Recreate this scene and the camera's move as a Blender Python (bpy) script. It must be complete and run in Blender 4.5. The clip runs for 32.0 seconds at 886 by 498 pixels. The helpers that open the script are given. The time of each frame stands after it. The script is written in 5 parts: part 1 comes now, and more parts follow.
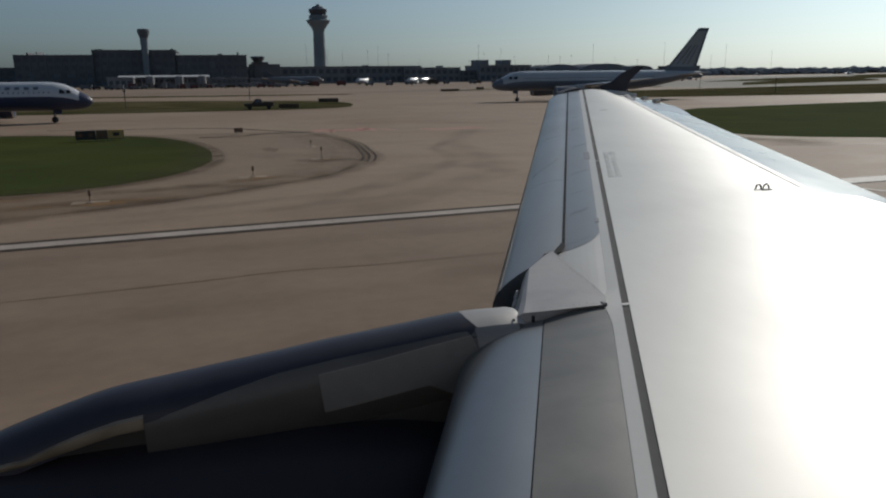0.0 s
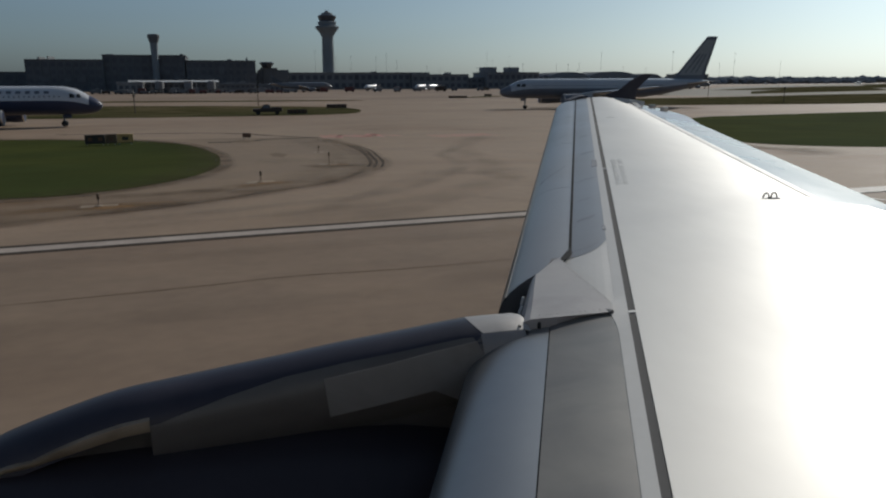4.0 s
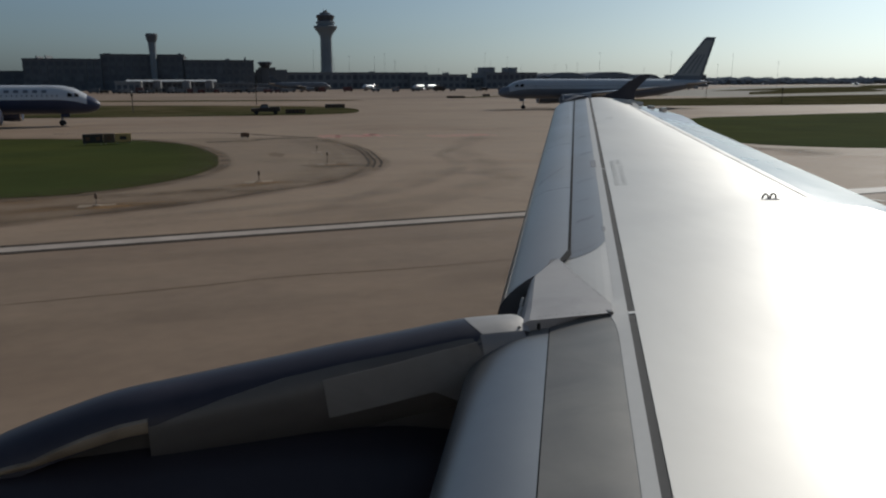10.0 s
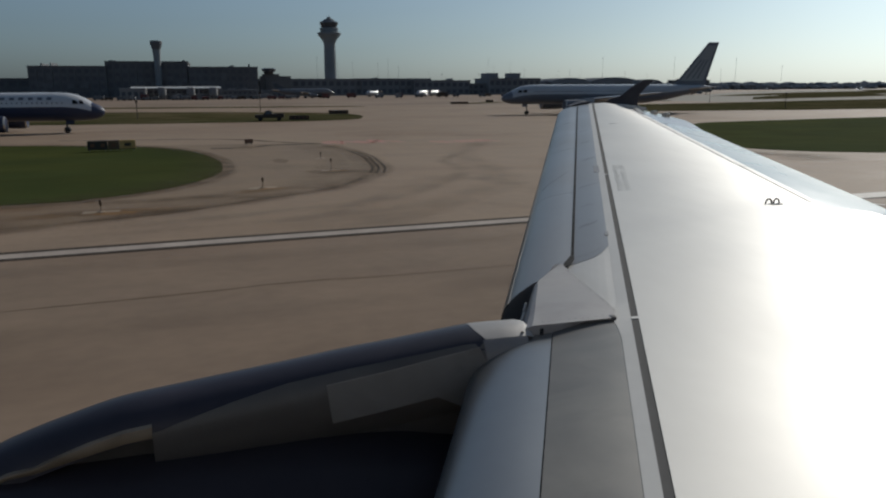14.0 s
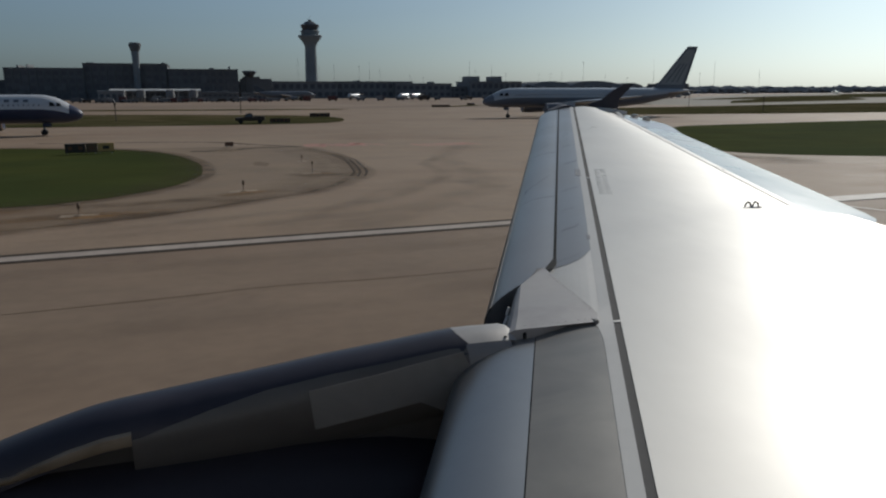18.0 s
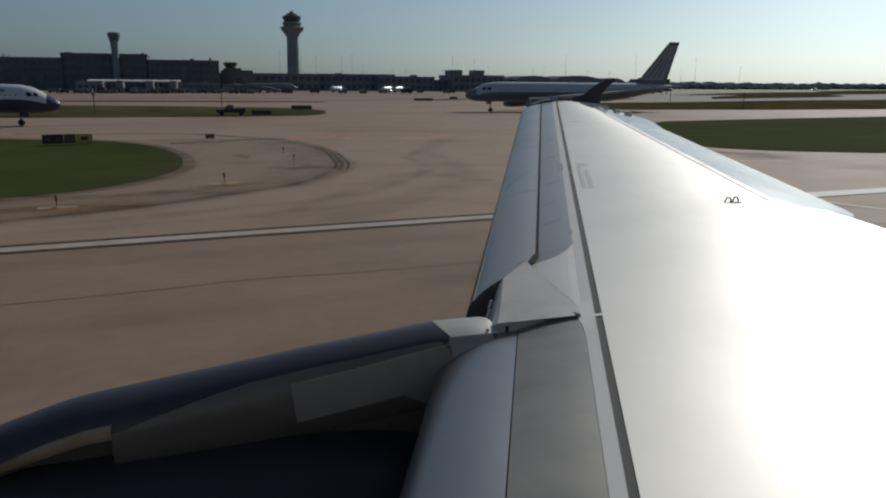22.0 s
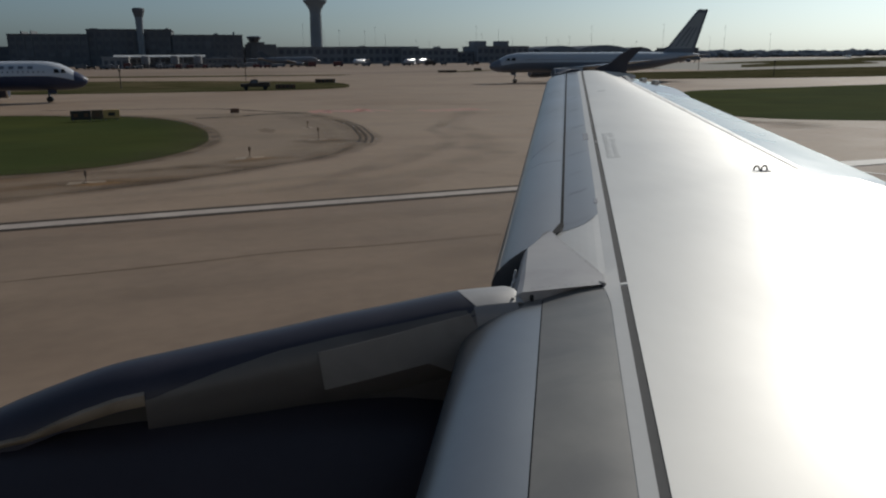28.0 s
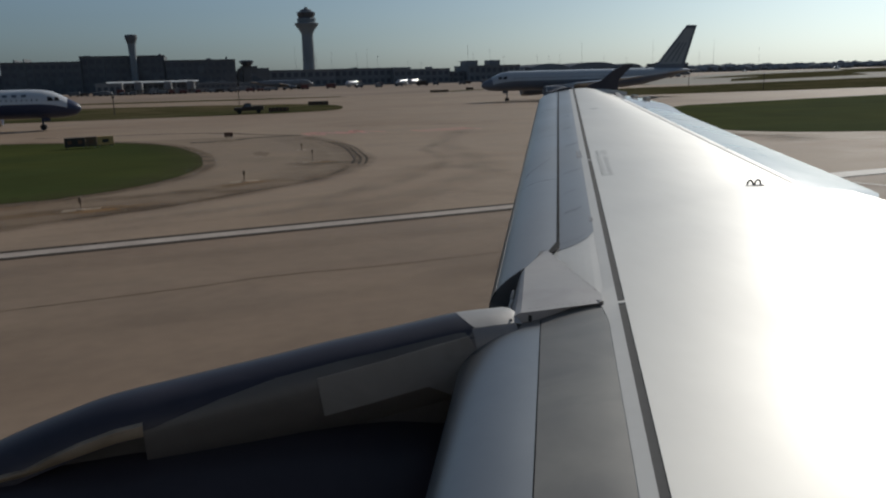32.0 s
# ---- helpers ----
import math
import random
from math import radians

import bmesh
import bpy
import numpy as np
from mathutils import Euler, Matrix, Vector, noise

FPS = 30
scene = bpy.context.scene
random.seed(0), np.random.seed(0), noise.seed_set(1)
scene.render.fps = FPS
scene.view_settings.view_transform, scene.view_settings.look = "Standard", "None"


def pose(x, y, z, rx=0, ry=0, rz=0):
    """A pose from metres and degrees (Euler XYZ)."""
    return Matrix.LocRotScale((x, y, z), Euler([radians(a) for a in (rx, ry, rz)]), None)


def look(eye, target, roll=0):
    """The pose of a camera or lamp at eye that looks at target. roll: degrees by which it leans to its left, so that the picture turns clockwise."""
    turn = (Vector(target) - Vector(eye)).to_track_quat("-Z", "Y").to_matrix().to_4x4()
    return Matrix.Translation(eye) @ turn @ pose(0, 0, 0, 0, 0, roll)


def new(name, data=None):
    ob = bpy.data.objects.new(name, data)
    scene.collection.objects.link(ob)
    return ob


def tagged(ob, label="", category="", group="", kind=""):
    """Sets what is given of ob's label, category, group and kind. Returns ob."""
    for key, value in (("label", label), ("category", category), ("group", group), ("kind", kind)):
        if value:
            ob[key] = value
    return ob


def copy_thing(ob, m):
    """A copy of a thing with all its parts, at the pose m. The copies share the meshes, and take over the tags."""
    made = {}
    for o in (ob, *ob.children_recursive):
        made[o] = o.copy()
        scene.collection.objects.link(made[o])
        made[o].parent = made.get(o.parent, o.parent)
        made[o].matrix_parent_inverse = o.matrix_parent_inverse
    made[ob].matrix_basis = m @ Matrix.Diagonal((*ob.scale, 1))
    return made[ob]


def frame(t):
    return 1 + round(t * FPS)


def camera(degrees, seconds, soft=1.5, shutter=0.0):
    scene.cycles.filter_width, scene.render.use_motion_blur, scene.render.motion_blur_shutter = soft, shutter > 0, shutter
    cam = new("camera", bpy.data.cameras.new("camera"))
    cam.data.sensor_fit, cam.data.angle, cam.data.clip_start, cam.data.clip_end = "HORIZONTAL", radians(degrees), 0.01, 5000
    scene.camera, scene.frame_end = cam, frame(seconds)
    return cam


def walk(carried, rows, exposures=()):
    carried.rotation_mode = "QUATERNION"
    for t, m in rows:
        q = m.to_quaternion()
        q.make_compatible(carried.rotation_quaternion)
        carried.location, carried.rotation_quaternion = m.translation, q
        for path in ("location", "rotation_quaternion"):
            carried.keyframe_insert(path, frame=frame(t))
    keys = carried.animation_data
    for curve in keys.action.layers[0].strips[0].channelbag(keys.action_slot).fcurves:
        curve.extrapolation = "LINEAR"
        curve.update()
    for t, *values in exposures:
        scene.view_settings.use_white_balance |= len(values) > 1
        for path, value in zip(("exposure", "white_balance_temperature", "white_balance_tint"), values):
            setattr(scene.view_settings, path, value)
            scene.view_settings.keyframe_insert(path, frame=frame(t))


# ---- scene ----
cam = camera(60.8, 32.0, 2.2)
PATH = [
    (0.0, 0.006, -0.003, 4.454, 77.04, 0.55, -16.90),
    (0.5, 0.005, -0.003, 4.453, 76.96, 0.47, -16.81),
    (1.0, 0.006, -0.012, 4.450, 77.23, 0.32, -16.43),
    (1.5, 0.006, -0.002, 4.452, 77.38, 0.26, -16.40),
    (2.0, 0.002, -0.006, 4.449, 77.57, 0.21, -16.02),
    (2.5, 0.006, -0.010, 4.452, 77.61, 0.25, -15.98),
    (3.0, 0.004, -0.005, 4.452, 77.57, 0.19, -16.06),
    (3.5, 0.004, -0.010, 4.451, 77.55, 0.21, -16.14),
    (5.5, 0.001, -0.003, 4.450, 77.54, -0.07, -16.82),
    (6.0, 0.001, 0.003, 4.447, 77.60, -0.07, -16.74),
    (6.5, 0.001, -0.004, 4.453, 77.61, 0.02, -16.67),
    (7.0, 0.002, -0.002, 4.448, 77.79, -0.03, -16.51),
    (7.5, -0.000, -0.002, 4.451, 77.85, 0.00, -16.60),
    (8.0, 0.002, 0.001, 4.448, 77.67, 0.04, -16.62),
    (8.5, 0.001, -0.008, 4.450, 77.70, 0.01, -16.57),
    (9.0, 0.000, -0.000, 4.450, 77.70, 0.00, -16.50),
    (9.5, 0.005, 0.002, 4.448, 77.56, -0.01, -16.55),
    (10.0, -0.001, 0.004, 4.452, 77.54, 0.05, -16.43),
    (10.5, 0.002, -0.008, 4.456, 77.64, 0.10, -16.22),
    (11.0, 0.000, -0.003, 4.454, 77.75, 0.29, -16.38),
    (11.5, -0.000, -0.005, 4.452, 77.75, 0.23, -16.33),
    (12.0, 0.001, -0.010, 4.454, 77.83, 0.25, -16.18),
    (12.5, -0.004, -0.006, 4.452, 77.93, 0.13, -15.93),
    (13.0, 0.002, -0.002, 4.449, 77.78, 0.27, -16.17),
    (13.5, 0.000, -0.001, 4.453, 77.85, 0.13, -16.27),
    (14.0, -0.000, -0.007, 4.453, 77.97, 0.23, -16.18),
    (14.5, 0.005, 0.001, 4.453, 78.03, 0.04, -16.07),
    (15.0, -0.002, -0.004, 4.455, 78.02, -0.24, -16.03),
    (15.5, 0.016, -0.003, 4.446, 77.33, -0.54, -16.97),
    (17.5, 0.004, 0.005, 4.460, 78.04, 0.15, -17.50),
    (18.0, -0.002, 0.005, 4.459, 78.19, 0.09, -17.56),
    (18.5, 0.002, 0.004, 4.455, 78.21, 0.04, -17.56),
    (19.0, 0.005, 0.004, 4.457, 77.75, -0.14, -17.94),
    (19.5, -0.002, 0.008, 4.463, 77.76, -0.02, -18.84),
    (20.0, -0.001, 0.006, 4.462, 77.85, 0.07, -18.79),
    (20.5, -0.001, 0.007, 4.460, 77.74, -0.07, -18.82),
    (21.0, -0.000, 0.005, 4.461, 77.78, -0.09, -18.67),
    (21.5, -0.004, 0.010, 4.459, 77.79, -0.22, -18.45),
    (22.0, -0.006, 0.007, 4.456, 77.72, -0.42, -18.84),
    (22.5, 0.008, -0.004, 4.450, 77.98, -0.34, -18.46),
    (23.0, 0.007, -0.002, 4.451, 77.53, -0.15, -18.50),
    (23.5, 0.008, -0.004, 4.450, 77.85, -0.08, -18.03),
    (24.0, 0.007, -0.009, 4.446, 77.94, -0.21, -17.49),
    (24.5, 0.002, -0.006, 4.446, 78.03, -0.20, -17.01),
    (25.0, 0.007, -0.007, 4.443, 77.94, 0.01, -17.14),
    (25.5, 0.008, -0.006, 4.449, 77.48, -0.08, -16.95),
    (27.5, -0.008, -0.017, 4.427, 75.68, 0.22, -17.43),
    (28.0, -0.012, -0.011, 4.439, 75.68, 0.30, -17.09),
    (28.5, -0.007, -0.006, 4.444, 75.91, -0.05, -17.49),
    (29.0, -0.017, -0.004, 4.441, 75.66, -0.57, -18.27),
    (29.5, -0.005, -0.009, 4.437, 75.79, -0.11, -18.11),
    (30.0, 0.001, -0.011, 4.433, 76.55, 0.73, -17.89),
    (30.5, -0.004, -0.009, 4.446, 76.48, 1.17, -18.00),
    (31.0, -0.005, -0.018, 4.431, 77.27, 1.18, -17.84),
    (31.5, 0.000, -0.012, 4.447, 77.47, 1.54, -17.34),
    (32.0, -0.015, -0.005, 4.459, 77.10, 1.44, -17.68),
]

# world frame: x towards the own aircraft's tail, y out along its wing, z up; the camera sits at a cabin window
walk(cam, [(t, pose(*p)) for t, *p in PATH])

# ---- light ----
SUN_AZ, SUN_EL = 52.0, 27.0
world = bpy.data.worlds.new("world")
scene.world = world
world.use_nodes = True
wn = world.node_tree.nodes
sky = wn.new("ShaderNodeTexSky")
sky.sky_type, sky.sun_disc = "NISHITA", False
sky.sun_elevation, sky.sun_rotation = radians(SUN_EL), radians(SUN_AZ)
sky.air_density, sky.dust_density, sky.ozone_density = 1.0, 1.5, 3.0
wn["Background"].inputs["Strength"].default_value = 0.05
calm = wn.new("ShaderNodeHueSaturation")
calm.inputs["Saturation"].default_value = 0.6
world.node_tree.links.new(sky.outputs[0], calm.inputs["Color"])
tint = wn.new("ShaderNodeMix")
tint.data_type, tint.blend_type = "RGBA", "MULTIPLY"
tint.inputs["Factor"].default_value, tint.inputs["B"].default_value = 1.0, (0.75, 0.955, 1.13, 1)
world.node_tree.links.new(calm.outputs[0], tint.inputs["A"])
world.node_tree.links.new(tint.outputs["Result"], wn["Background"].inputs[0])
lamp = bpy.data.lights.new("sun", "SUN")
lamp.energy, lamp.angle, lamp.color = 3.0, radians(0.5), (1.0, 0.95, 0.86)
sun = new("sun", lamp)
az, el = radians(SUN_AZ), radians(SUN_EL)
sun_way = Vector((math.sin(az) * math.cos(el), math.cos(az) * math.cos(el), math.sin(el)))
sun.matrix_world = look((0, 0, 60), Vector((0, 0, 60)) - sun_way)
scene.view_settings.exposure = 0.0


# ---- materials ----
def surface(name, base, rough=0.6, metal=0.0, second=None, scale=1.0, fine=18.0, amount=0.5, bump=0.15, stretch=(1, 1, 1), rough_var=0.1, spec=0.5):
    """Two-scale variation of colour, roughness and relief at real-world size."""
    m = bpy.data.materials.new(name)
    m.use_nodes = True
    n, k = m.node_tree.nodes, m.node_tree.links
    b = n["Principled BSDF"]
    geo = n.new("ShaderNodeNewGeometry")
    mp = n.new("ShaderNodeMapping")
    mp.inputs["Scale"].default_value = stretch
    k.new(geo.outputs["Position"], mp.inputs["Vector"])
    big, small = n.new("ShaderNodeTexNoise"), n.new("ShaderNodeTexNoise")
    big.inputs["Scale"].default_value, small.inputs["Scale"].default_value = scale, fine
    big.inputs["Detail"].default_value, small.inputs["Detail"].default_value = 5, 4
    for t in (big, small):
        k.new(mp.outputs[0], t.inputs["Vector"])
    mixf = n.new("ShaderNodeMath")
    mixf.operation = "MULTIPLY_ADD"
    k.new(small.outputs[0], mixf.inputs[0])
    mixf.inputs[1].default_value = 0.45
    half = n.new("ShaderNodeMath")
    half.operation = "MULTIPLY"
    k.new(big.outputs[0], half.inputs[0])
    half.inputs[1].default_value = 0.75
    k.new(half.outputs[0], mixf.inputs[2])
    ramp = n.new("ShaderNodeMapRange")
    ramp.inputs["From Min"].default_value, ramp.inputs["From Max"].default_value = 0.42, 0.78
    k.new(mixf.outputs[0], ramp.inputs[0])
    mix = n.new("ShaderNodeMix")
    mix.data_type = "RGBA"
    second = second or tuple(c * (1 - 0.45 * amount) for c in base)
    mix.inputs["A"].default_value, mix.inputs["B"].default_value = (*second, 1), (*base, 1)
    k.new(ramp.outputs[0], mix.inputs["Factor"])
    k.new(mix.outputs["Result"], b.inputs["Base Color"])
    b.inputs["Metallic"].default_value = metal
    b.inputs["Specular IOR Level"].default_value = spec
    rr = n.new("ShaderNodeMapRange")
    rr.inputs["To Min"].default_value, rr.inputs["To Max"].default_value = max(0.02, rough - rough_var), min(1, rough + rough_var)
    k.new(big.outputs[0], rr.inputs[0])
    k.new(rr.outputs[0], b.inputs["Roughness"])
    if bump:
        bp = n.new("ShaderNodeBump")
        bp.inputs["Strength"].default_value, bp.inputs["Distance"].default_value = bump, 0.01
        k.new(small.outputs[0], bp.inputs["Height"])
        k.new(bp.outputs[0], b.inputs["Normal"])
    return m


def glowing(name, color, strength):
    m = bpy.data.materials.new(name)
    m.use_nodes = True
    b = m.node_tree.nodes["Principled BSDF"]
    b.inputs["Base Color"].default_value = (*color, 1)
    b.inputs["Emission Color"].default_value, b.inputs["Emission Strength"].default_value = (*color, 1), strength
    return m


M = {}
M["wing"] = surface("wing grey paint", (0.584, 0.573, 0.54), 0.5, 0.05, scale=0.6, fine=5, amount=0.16, bump=0.01, stretch=(1, 0.4, 1), rough_var=0.1)
M["slat"] = surface("slat bare aluminium", (0.25, 0.244, 0.243), 0.34, 0.2, scale=0.8, fine=9, amount=0.15, bump=0.01)
M["slat_inboard"] = surface("polished bare aluminium", (0.325, 0.325, 0.323), 0.3, 0.75, scale=0.8, fine=9, amount=0.15, bump=0.01)
M["panel"] = surface("leading edge grey paint", (0.2, 0.191, 0.173), 0.42, 0.2, scale=1.5, fine=7, amount=0.3, bump=0.01)
M["fair"] = surface("fairing light grey paint", (0.276, 0.266, 0.267), 0.5, 0.1, scale=2, fine=14, amount=0.2, bump=0.01)
M["bare"] = surface("dull bare metal", (0.3, 0.29, 0.285), 0.5, 0.3, scale=3, fine=16, amount=0.4, bump=0.01)
M["strip"] = surface("pale edge strip", (0.51, 0.505, 0.49), 0.6, 0.0, scale=2, fine=14, amount=0.15, bump=0.01)
# Near-black; besides small fittings it colours the shade in the slat gap.
M["seal"] = surface("dark matt tone", (0.03, 0.03, 0.032), 0.9, 0, scale=3, fine=20, amount=0.3, bump=0.05, spec=0.08)
M["seam"] = surface("grey seam", (0.4, 0.397, 0.39), 0.8, 0, scale=3, fine=20, amount=0.3, bump=0.02, spec=0.1)
M["slat_nose"] = surface("slat nose dark with mirrored ground", (0.085, 0.08, 0.08), 0.45, 0.2, scale=2, fine=14, amount=0.4, bump=0.01)
M["sealant"] = surface("grey sealant", (0.125, 0.122, 0.12), 0.9, 0, scale=3, fine=20, amount=0.3, bump=0.05, spec=0.08)
M["navy"] = surface("navy cowl paint", (0.034, 0.03, 0.036), 0.35, 0, scale=0.7, fine=9, amount=0.4, bump=0.0, spec=0.2)
M["fence"] = surface("dark fence paint", (0.062, 0.057, 0.065), 0.6, 0, scale=2, fine=9, amount=0.4, bump=0.0, spec=0.2)
M["pylon"] = surface("blue grey pylon paint", (0.031, 0.03, 0.043), 0.4, 0, scale=1.2, fine=10, amount=0.4, bump=0.0, spec=0.36)
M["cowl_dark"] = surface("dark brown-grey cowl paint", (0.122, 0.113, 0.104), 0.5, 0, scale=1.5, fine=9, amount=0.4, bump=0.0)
M["flap"] = surface("blue-grey flap paint", (0.385, 0.38, 0.385), 0.18, 0, scale=0.8, fine=9, amount=0.15, bump=0.0)
M["cowl_glint"] = surface("tan reflected light", (0.29, 0.232, 0.17), 0.6, 0.0, scale=2, fine=12, amount=0.4, bump=0.0)
M["stencil"] = surface("faded grey stencil", (0.28, 0.28, 0.275), 0.5, 0, scale=3, fine=20, amount=0.4, bump=0)
M["shoulder"] = surface("brown asphalt shoulder", (0.203, 0.141, 0.089), 0.8, 0, (0.155, 0.105, 0.065), scale=0.2, fine=2, bump=0.2, spec=0.3)
M["cowl_grey"] = surface("dull grey cowl panel", (0.185, 0.178, 0.172), 0.5, 0, scale=2, fine=15, amount=0.25, bump=0.02)
M["fairing_shade"] = surface("shaded fairing tone", (0.19, 0.184, 0.184), 0.5, 0, scale=2, fine=15, amount=0.3, bump=0.02)
M["cowl_low"] = surface("darker cowl paint", (0.07, 0.065, 0.06), 0.5, 0, scale=1.2, fine=9, amount=0.5, bump=0.0, spec=0.3)
M["metal"] = surface("brushed metal", (0.5, 0.47, 0.42), 0.3, 0.9, scale=2, fine=30, amount=0.2, bump=0.0)
M["pave"] = surface("worn runway concrete", (0.24, 0.179, 0.131), 0.75, 0, (0.193, 0.144, 0.106), scale=0.35, fine=2.6, amount=0.28, bump=0.2, spec=0.085, stretch=(0.8, 1, 1), rough_var=0.12)
M["pave_light"] = surface("paler taxiway concrete", (0.288, 0.214, 0.155), 0.75, 0, (0.235, 0.175, 0.127), scale=0.3, fine=2.4, amount=0.3, bump=0.2, spec=0.085, rough_var=0.12)
M["pale_pave"] = surface("pale far concrete", (0.23, 0.215, 0.185), 0.9, 0, scale=0.02, fine=0.4, amount=0.4, bump=0.1, spec=0.1)
M["grass"] = surface("short mown grass", (0.048, 0.06, 0.022), 1.0, 0, (0.036, 0.046, 0.017), scale=0.15, fine=3, amount=0.4, bump=0.35, spec=0.002)
M["drygrass"] = surface("thin far grass", (0.105, 0.086, 0.05), 1.0, 0, (0.075, 0.062, 0.034), scale=0.05, fine=1, amount=0.5, bump=0.4, spec=0.0)
M["pad"] = surface("faded tan pad paint", (0.34, 0.28, 0.22), 0.8, 0, (0.24, 0.19, 0.14), scale=1.5, fine=9, bump=0.1, spec=0.1)
def add_patches(m, scale, tone, low, high):
    """Blotches many metres wide, laid over a surface's own variation."""
    n, k = m.node_tree.nodes, m.node_tree.links
    b = n["Principled BSDF"]
    was = b.inputs["Base Color"].links[0].from_socket
    geo, mp, tex = n.new("ShaderNodeNewGeometry"), n.new("ShaderNodeMapping"), n.new("ShaderNodeTexNoise")
    mp.inputs["Scale"].default_value = (0.6, 1, 1)
    tex.inputs["Scale"].default_value, tex.inputs["Detail"].default_value, tex.inputs["Distortion"].default_value = scale, 6, 0.8
    k.new(geo.outputs["Position"], mp.inputs["Vector"])
    k.new(mp.outputs[0], tex.inputs["Vector"])
    rng_node, mix = n.new("ShaderNodeMapRange"), n.new("ShaderNodeMix")
    rng_node.inputs["From Min"].default_value, rng_node.inputs["From Max"].default_value = low, high
    k.new(tex.outputs[0], rng_node.inputs[0])
    mix.data_type, mix.blend_type = "RGBA", "MULTIPLY"
    mix.inputs["B"].default_value = (*tone, 1)
    k.new(rng_node.outputs[0], mix.inputs["Factor"])
    k.new(was, mix.inputs["A"])
    k.new(mix.outputs["Result"], b.inputs["Base Color"])


add_patches(M["pave"], 0.05, (0.8, 0.76, 0.74), 0.42, 0.66)
add_patches(M["pave"], 0.018, (1.2, 1.2, 1.23), 0.4, 0.6)
add_patches(M["pave_light"], 0.06, (0.84, 0.8, 0.78), 0.45, 0.68)
add_patches(M["wing"], 0.7, (0.93, 0.93, 0.94), 0.4, 0.7)
add_patches(M["pylon"], 1.4, (0.72, 0.74, 0.8), 0.42, 0.64)
add_patches(M["pylon"], 5.0, (1.25, 1.2, 1.15), 0.5, 0.7)
add_patches(M["cowl_grey"], 3.0, (0.78, 0.77, 0.75), 0.42, 0.62)
add_patches(M["cowl_glint"], 4.0, (0.7, 0.66, 0.6), 0.42, 0.62)
add_patches(M["fair"], 3.5, (0.86, 0.85, 0.86), 0.44, 0.66)
add_patches(M["cowl_dark"], 1.6, (0.7, 0.7, 0.72), 0.4, 0.65)
add_patches(M["panel"], 2.5, (0.8, 0.8, 0.83), 0.4, 0.66)
add_patches(M["drygrass"], 0.16, (0.62, 0.72, 0.6), 0.42, 0.6)
add_patches(M["grass"], 0.07, (1.25, 1.12, 1.0), 0.4, 0.66)
add_patches(M["drygrass"], 0.03, (0.7, 0.8, 0.75), 0.4, 0.62)
M["white_line"] = surface("worn white road paint", (0.37, 0.315, 0.27), 0.85, 0, (0.25, 0.205, 0.175), scale=0.8, fine=6, bump=0.1, spec=0.45)
# Edge line paint again, whitened to put sun glare into the colour.
M["glare_white"] = surface("glare-bright white road paint", (0.72, 0.69, 0.64), 0.8, 0, (0.55, 0.51, 0.46), scale=0.8, fine=6, bump=0.1, spec=0.3)
M["red_line"] = surface("worn red paint", (0.45, 0.15, 0.115), 0.7, 0, (0.27, 0.15, 0.115), scale=0.6, fine=4, bump=0.1)
M["rubber_mark"] = surface("dark rubber stain", (0.07, 0.06, 0.052), 0.85, 0, (0.115, 0.1, 0.085), scale=0.5, fine=4, bump=0.1, spec=0.1)
M["stain"] = surface("soft brown rubber stain", (0.17, 0.12, 0.08), 0.85, 0, (0.125, 0.09, 0.062), scale=0.7, fine=3, bump=0.05, spec=0.1)
M["rust"] = surface("orange-brown stain", (0.24, 0.14, 0.065), 0.85, 0, (0.17, 0.105, 0.06), scale=1.5, fine=6, bump=0.05, spec=0.1)
M["tar"] = surface("tar joint", (0.06, 0.048, 0.04), 0.9, 0, scale=2, fine=9, bump=0.1, spec=0.05)
M["scuff"] = surface("grey scuffed paint", (0.185, 0.185, 0.195), 0.5, 0, scale=6, fine=30, amount=0.5, bump=0)
M["white"] = surface("white aircraft paint", (0.53, 0.535, 0.55), 0.2, 0, scale=0.5, fine=4, amount=0.12, bump=0.0)
M["grey_jet"] = surface("pale grey aircraft paint", (0.42, 0.43, 0.445), 0.2, 0, scale=0.5, fine=4, amount=0.12, bump=0.0)
# Grey jet paint again, darkened to put shade on the far jets.
M["shade_jet"] = surface("shade-darkened grey aircraft paint", (0.15, 0.152, 0.16), 0.3, 0, scale=0.5, fine=4, amount=0.12, bump=0.0)
M["blue"] = surface("navy aircraft paint", (0.04, 0.05, 0.09), 0.4, 0, scale=0.5, fine=4, amount=0.2, bump=0.0, spec=0.25)
M["fin_blue"] = surface("blue grey fin paint", (0.12, 0.135, 0.165), 0.5, 0, (0.15, 0.165, 0.19), scale=0.35, fine=1.5, bump=0.0)
M["fin_grey"] = surface("soft grey fin paint", (0.29, 0.305, 0.305), 0.45, 0, scale=0.5, fine=4, amount=0.2, bump=0.0)
# Blue-grey paint, lightened in colour to carry haze over the distant jet.
M["shade_blue"] = surface("haze-lightened blue-grey aircraft paint", (0.13, 0.142, 0.17), 0.45, 0, scale=0.5, fine=4, amount=0.2, bump=0.0)
M["black"] = surface("black rubber", (0.02, 0.02, 0.02), 0.8, 0, scale=3, fine=20, bump=0.1)
M["glass"] = surface("dark glazing", (0.06, 0.07, 0.085), 0.3, 0, scale=0.3, fine=2, bump=0.0)
# Glazing, cladding and roof colours below are lightened to stand for distance haze.
M["glass_dull"] = surface("haze-lightened dark glazing", (0.125, 0.133, 0.145), 0.8, 0, scale=0.1, fine=1, bump=0.0, spec=0.12)
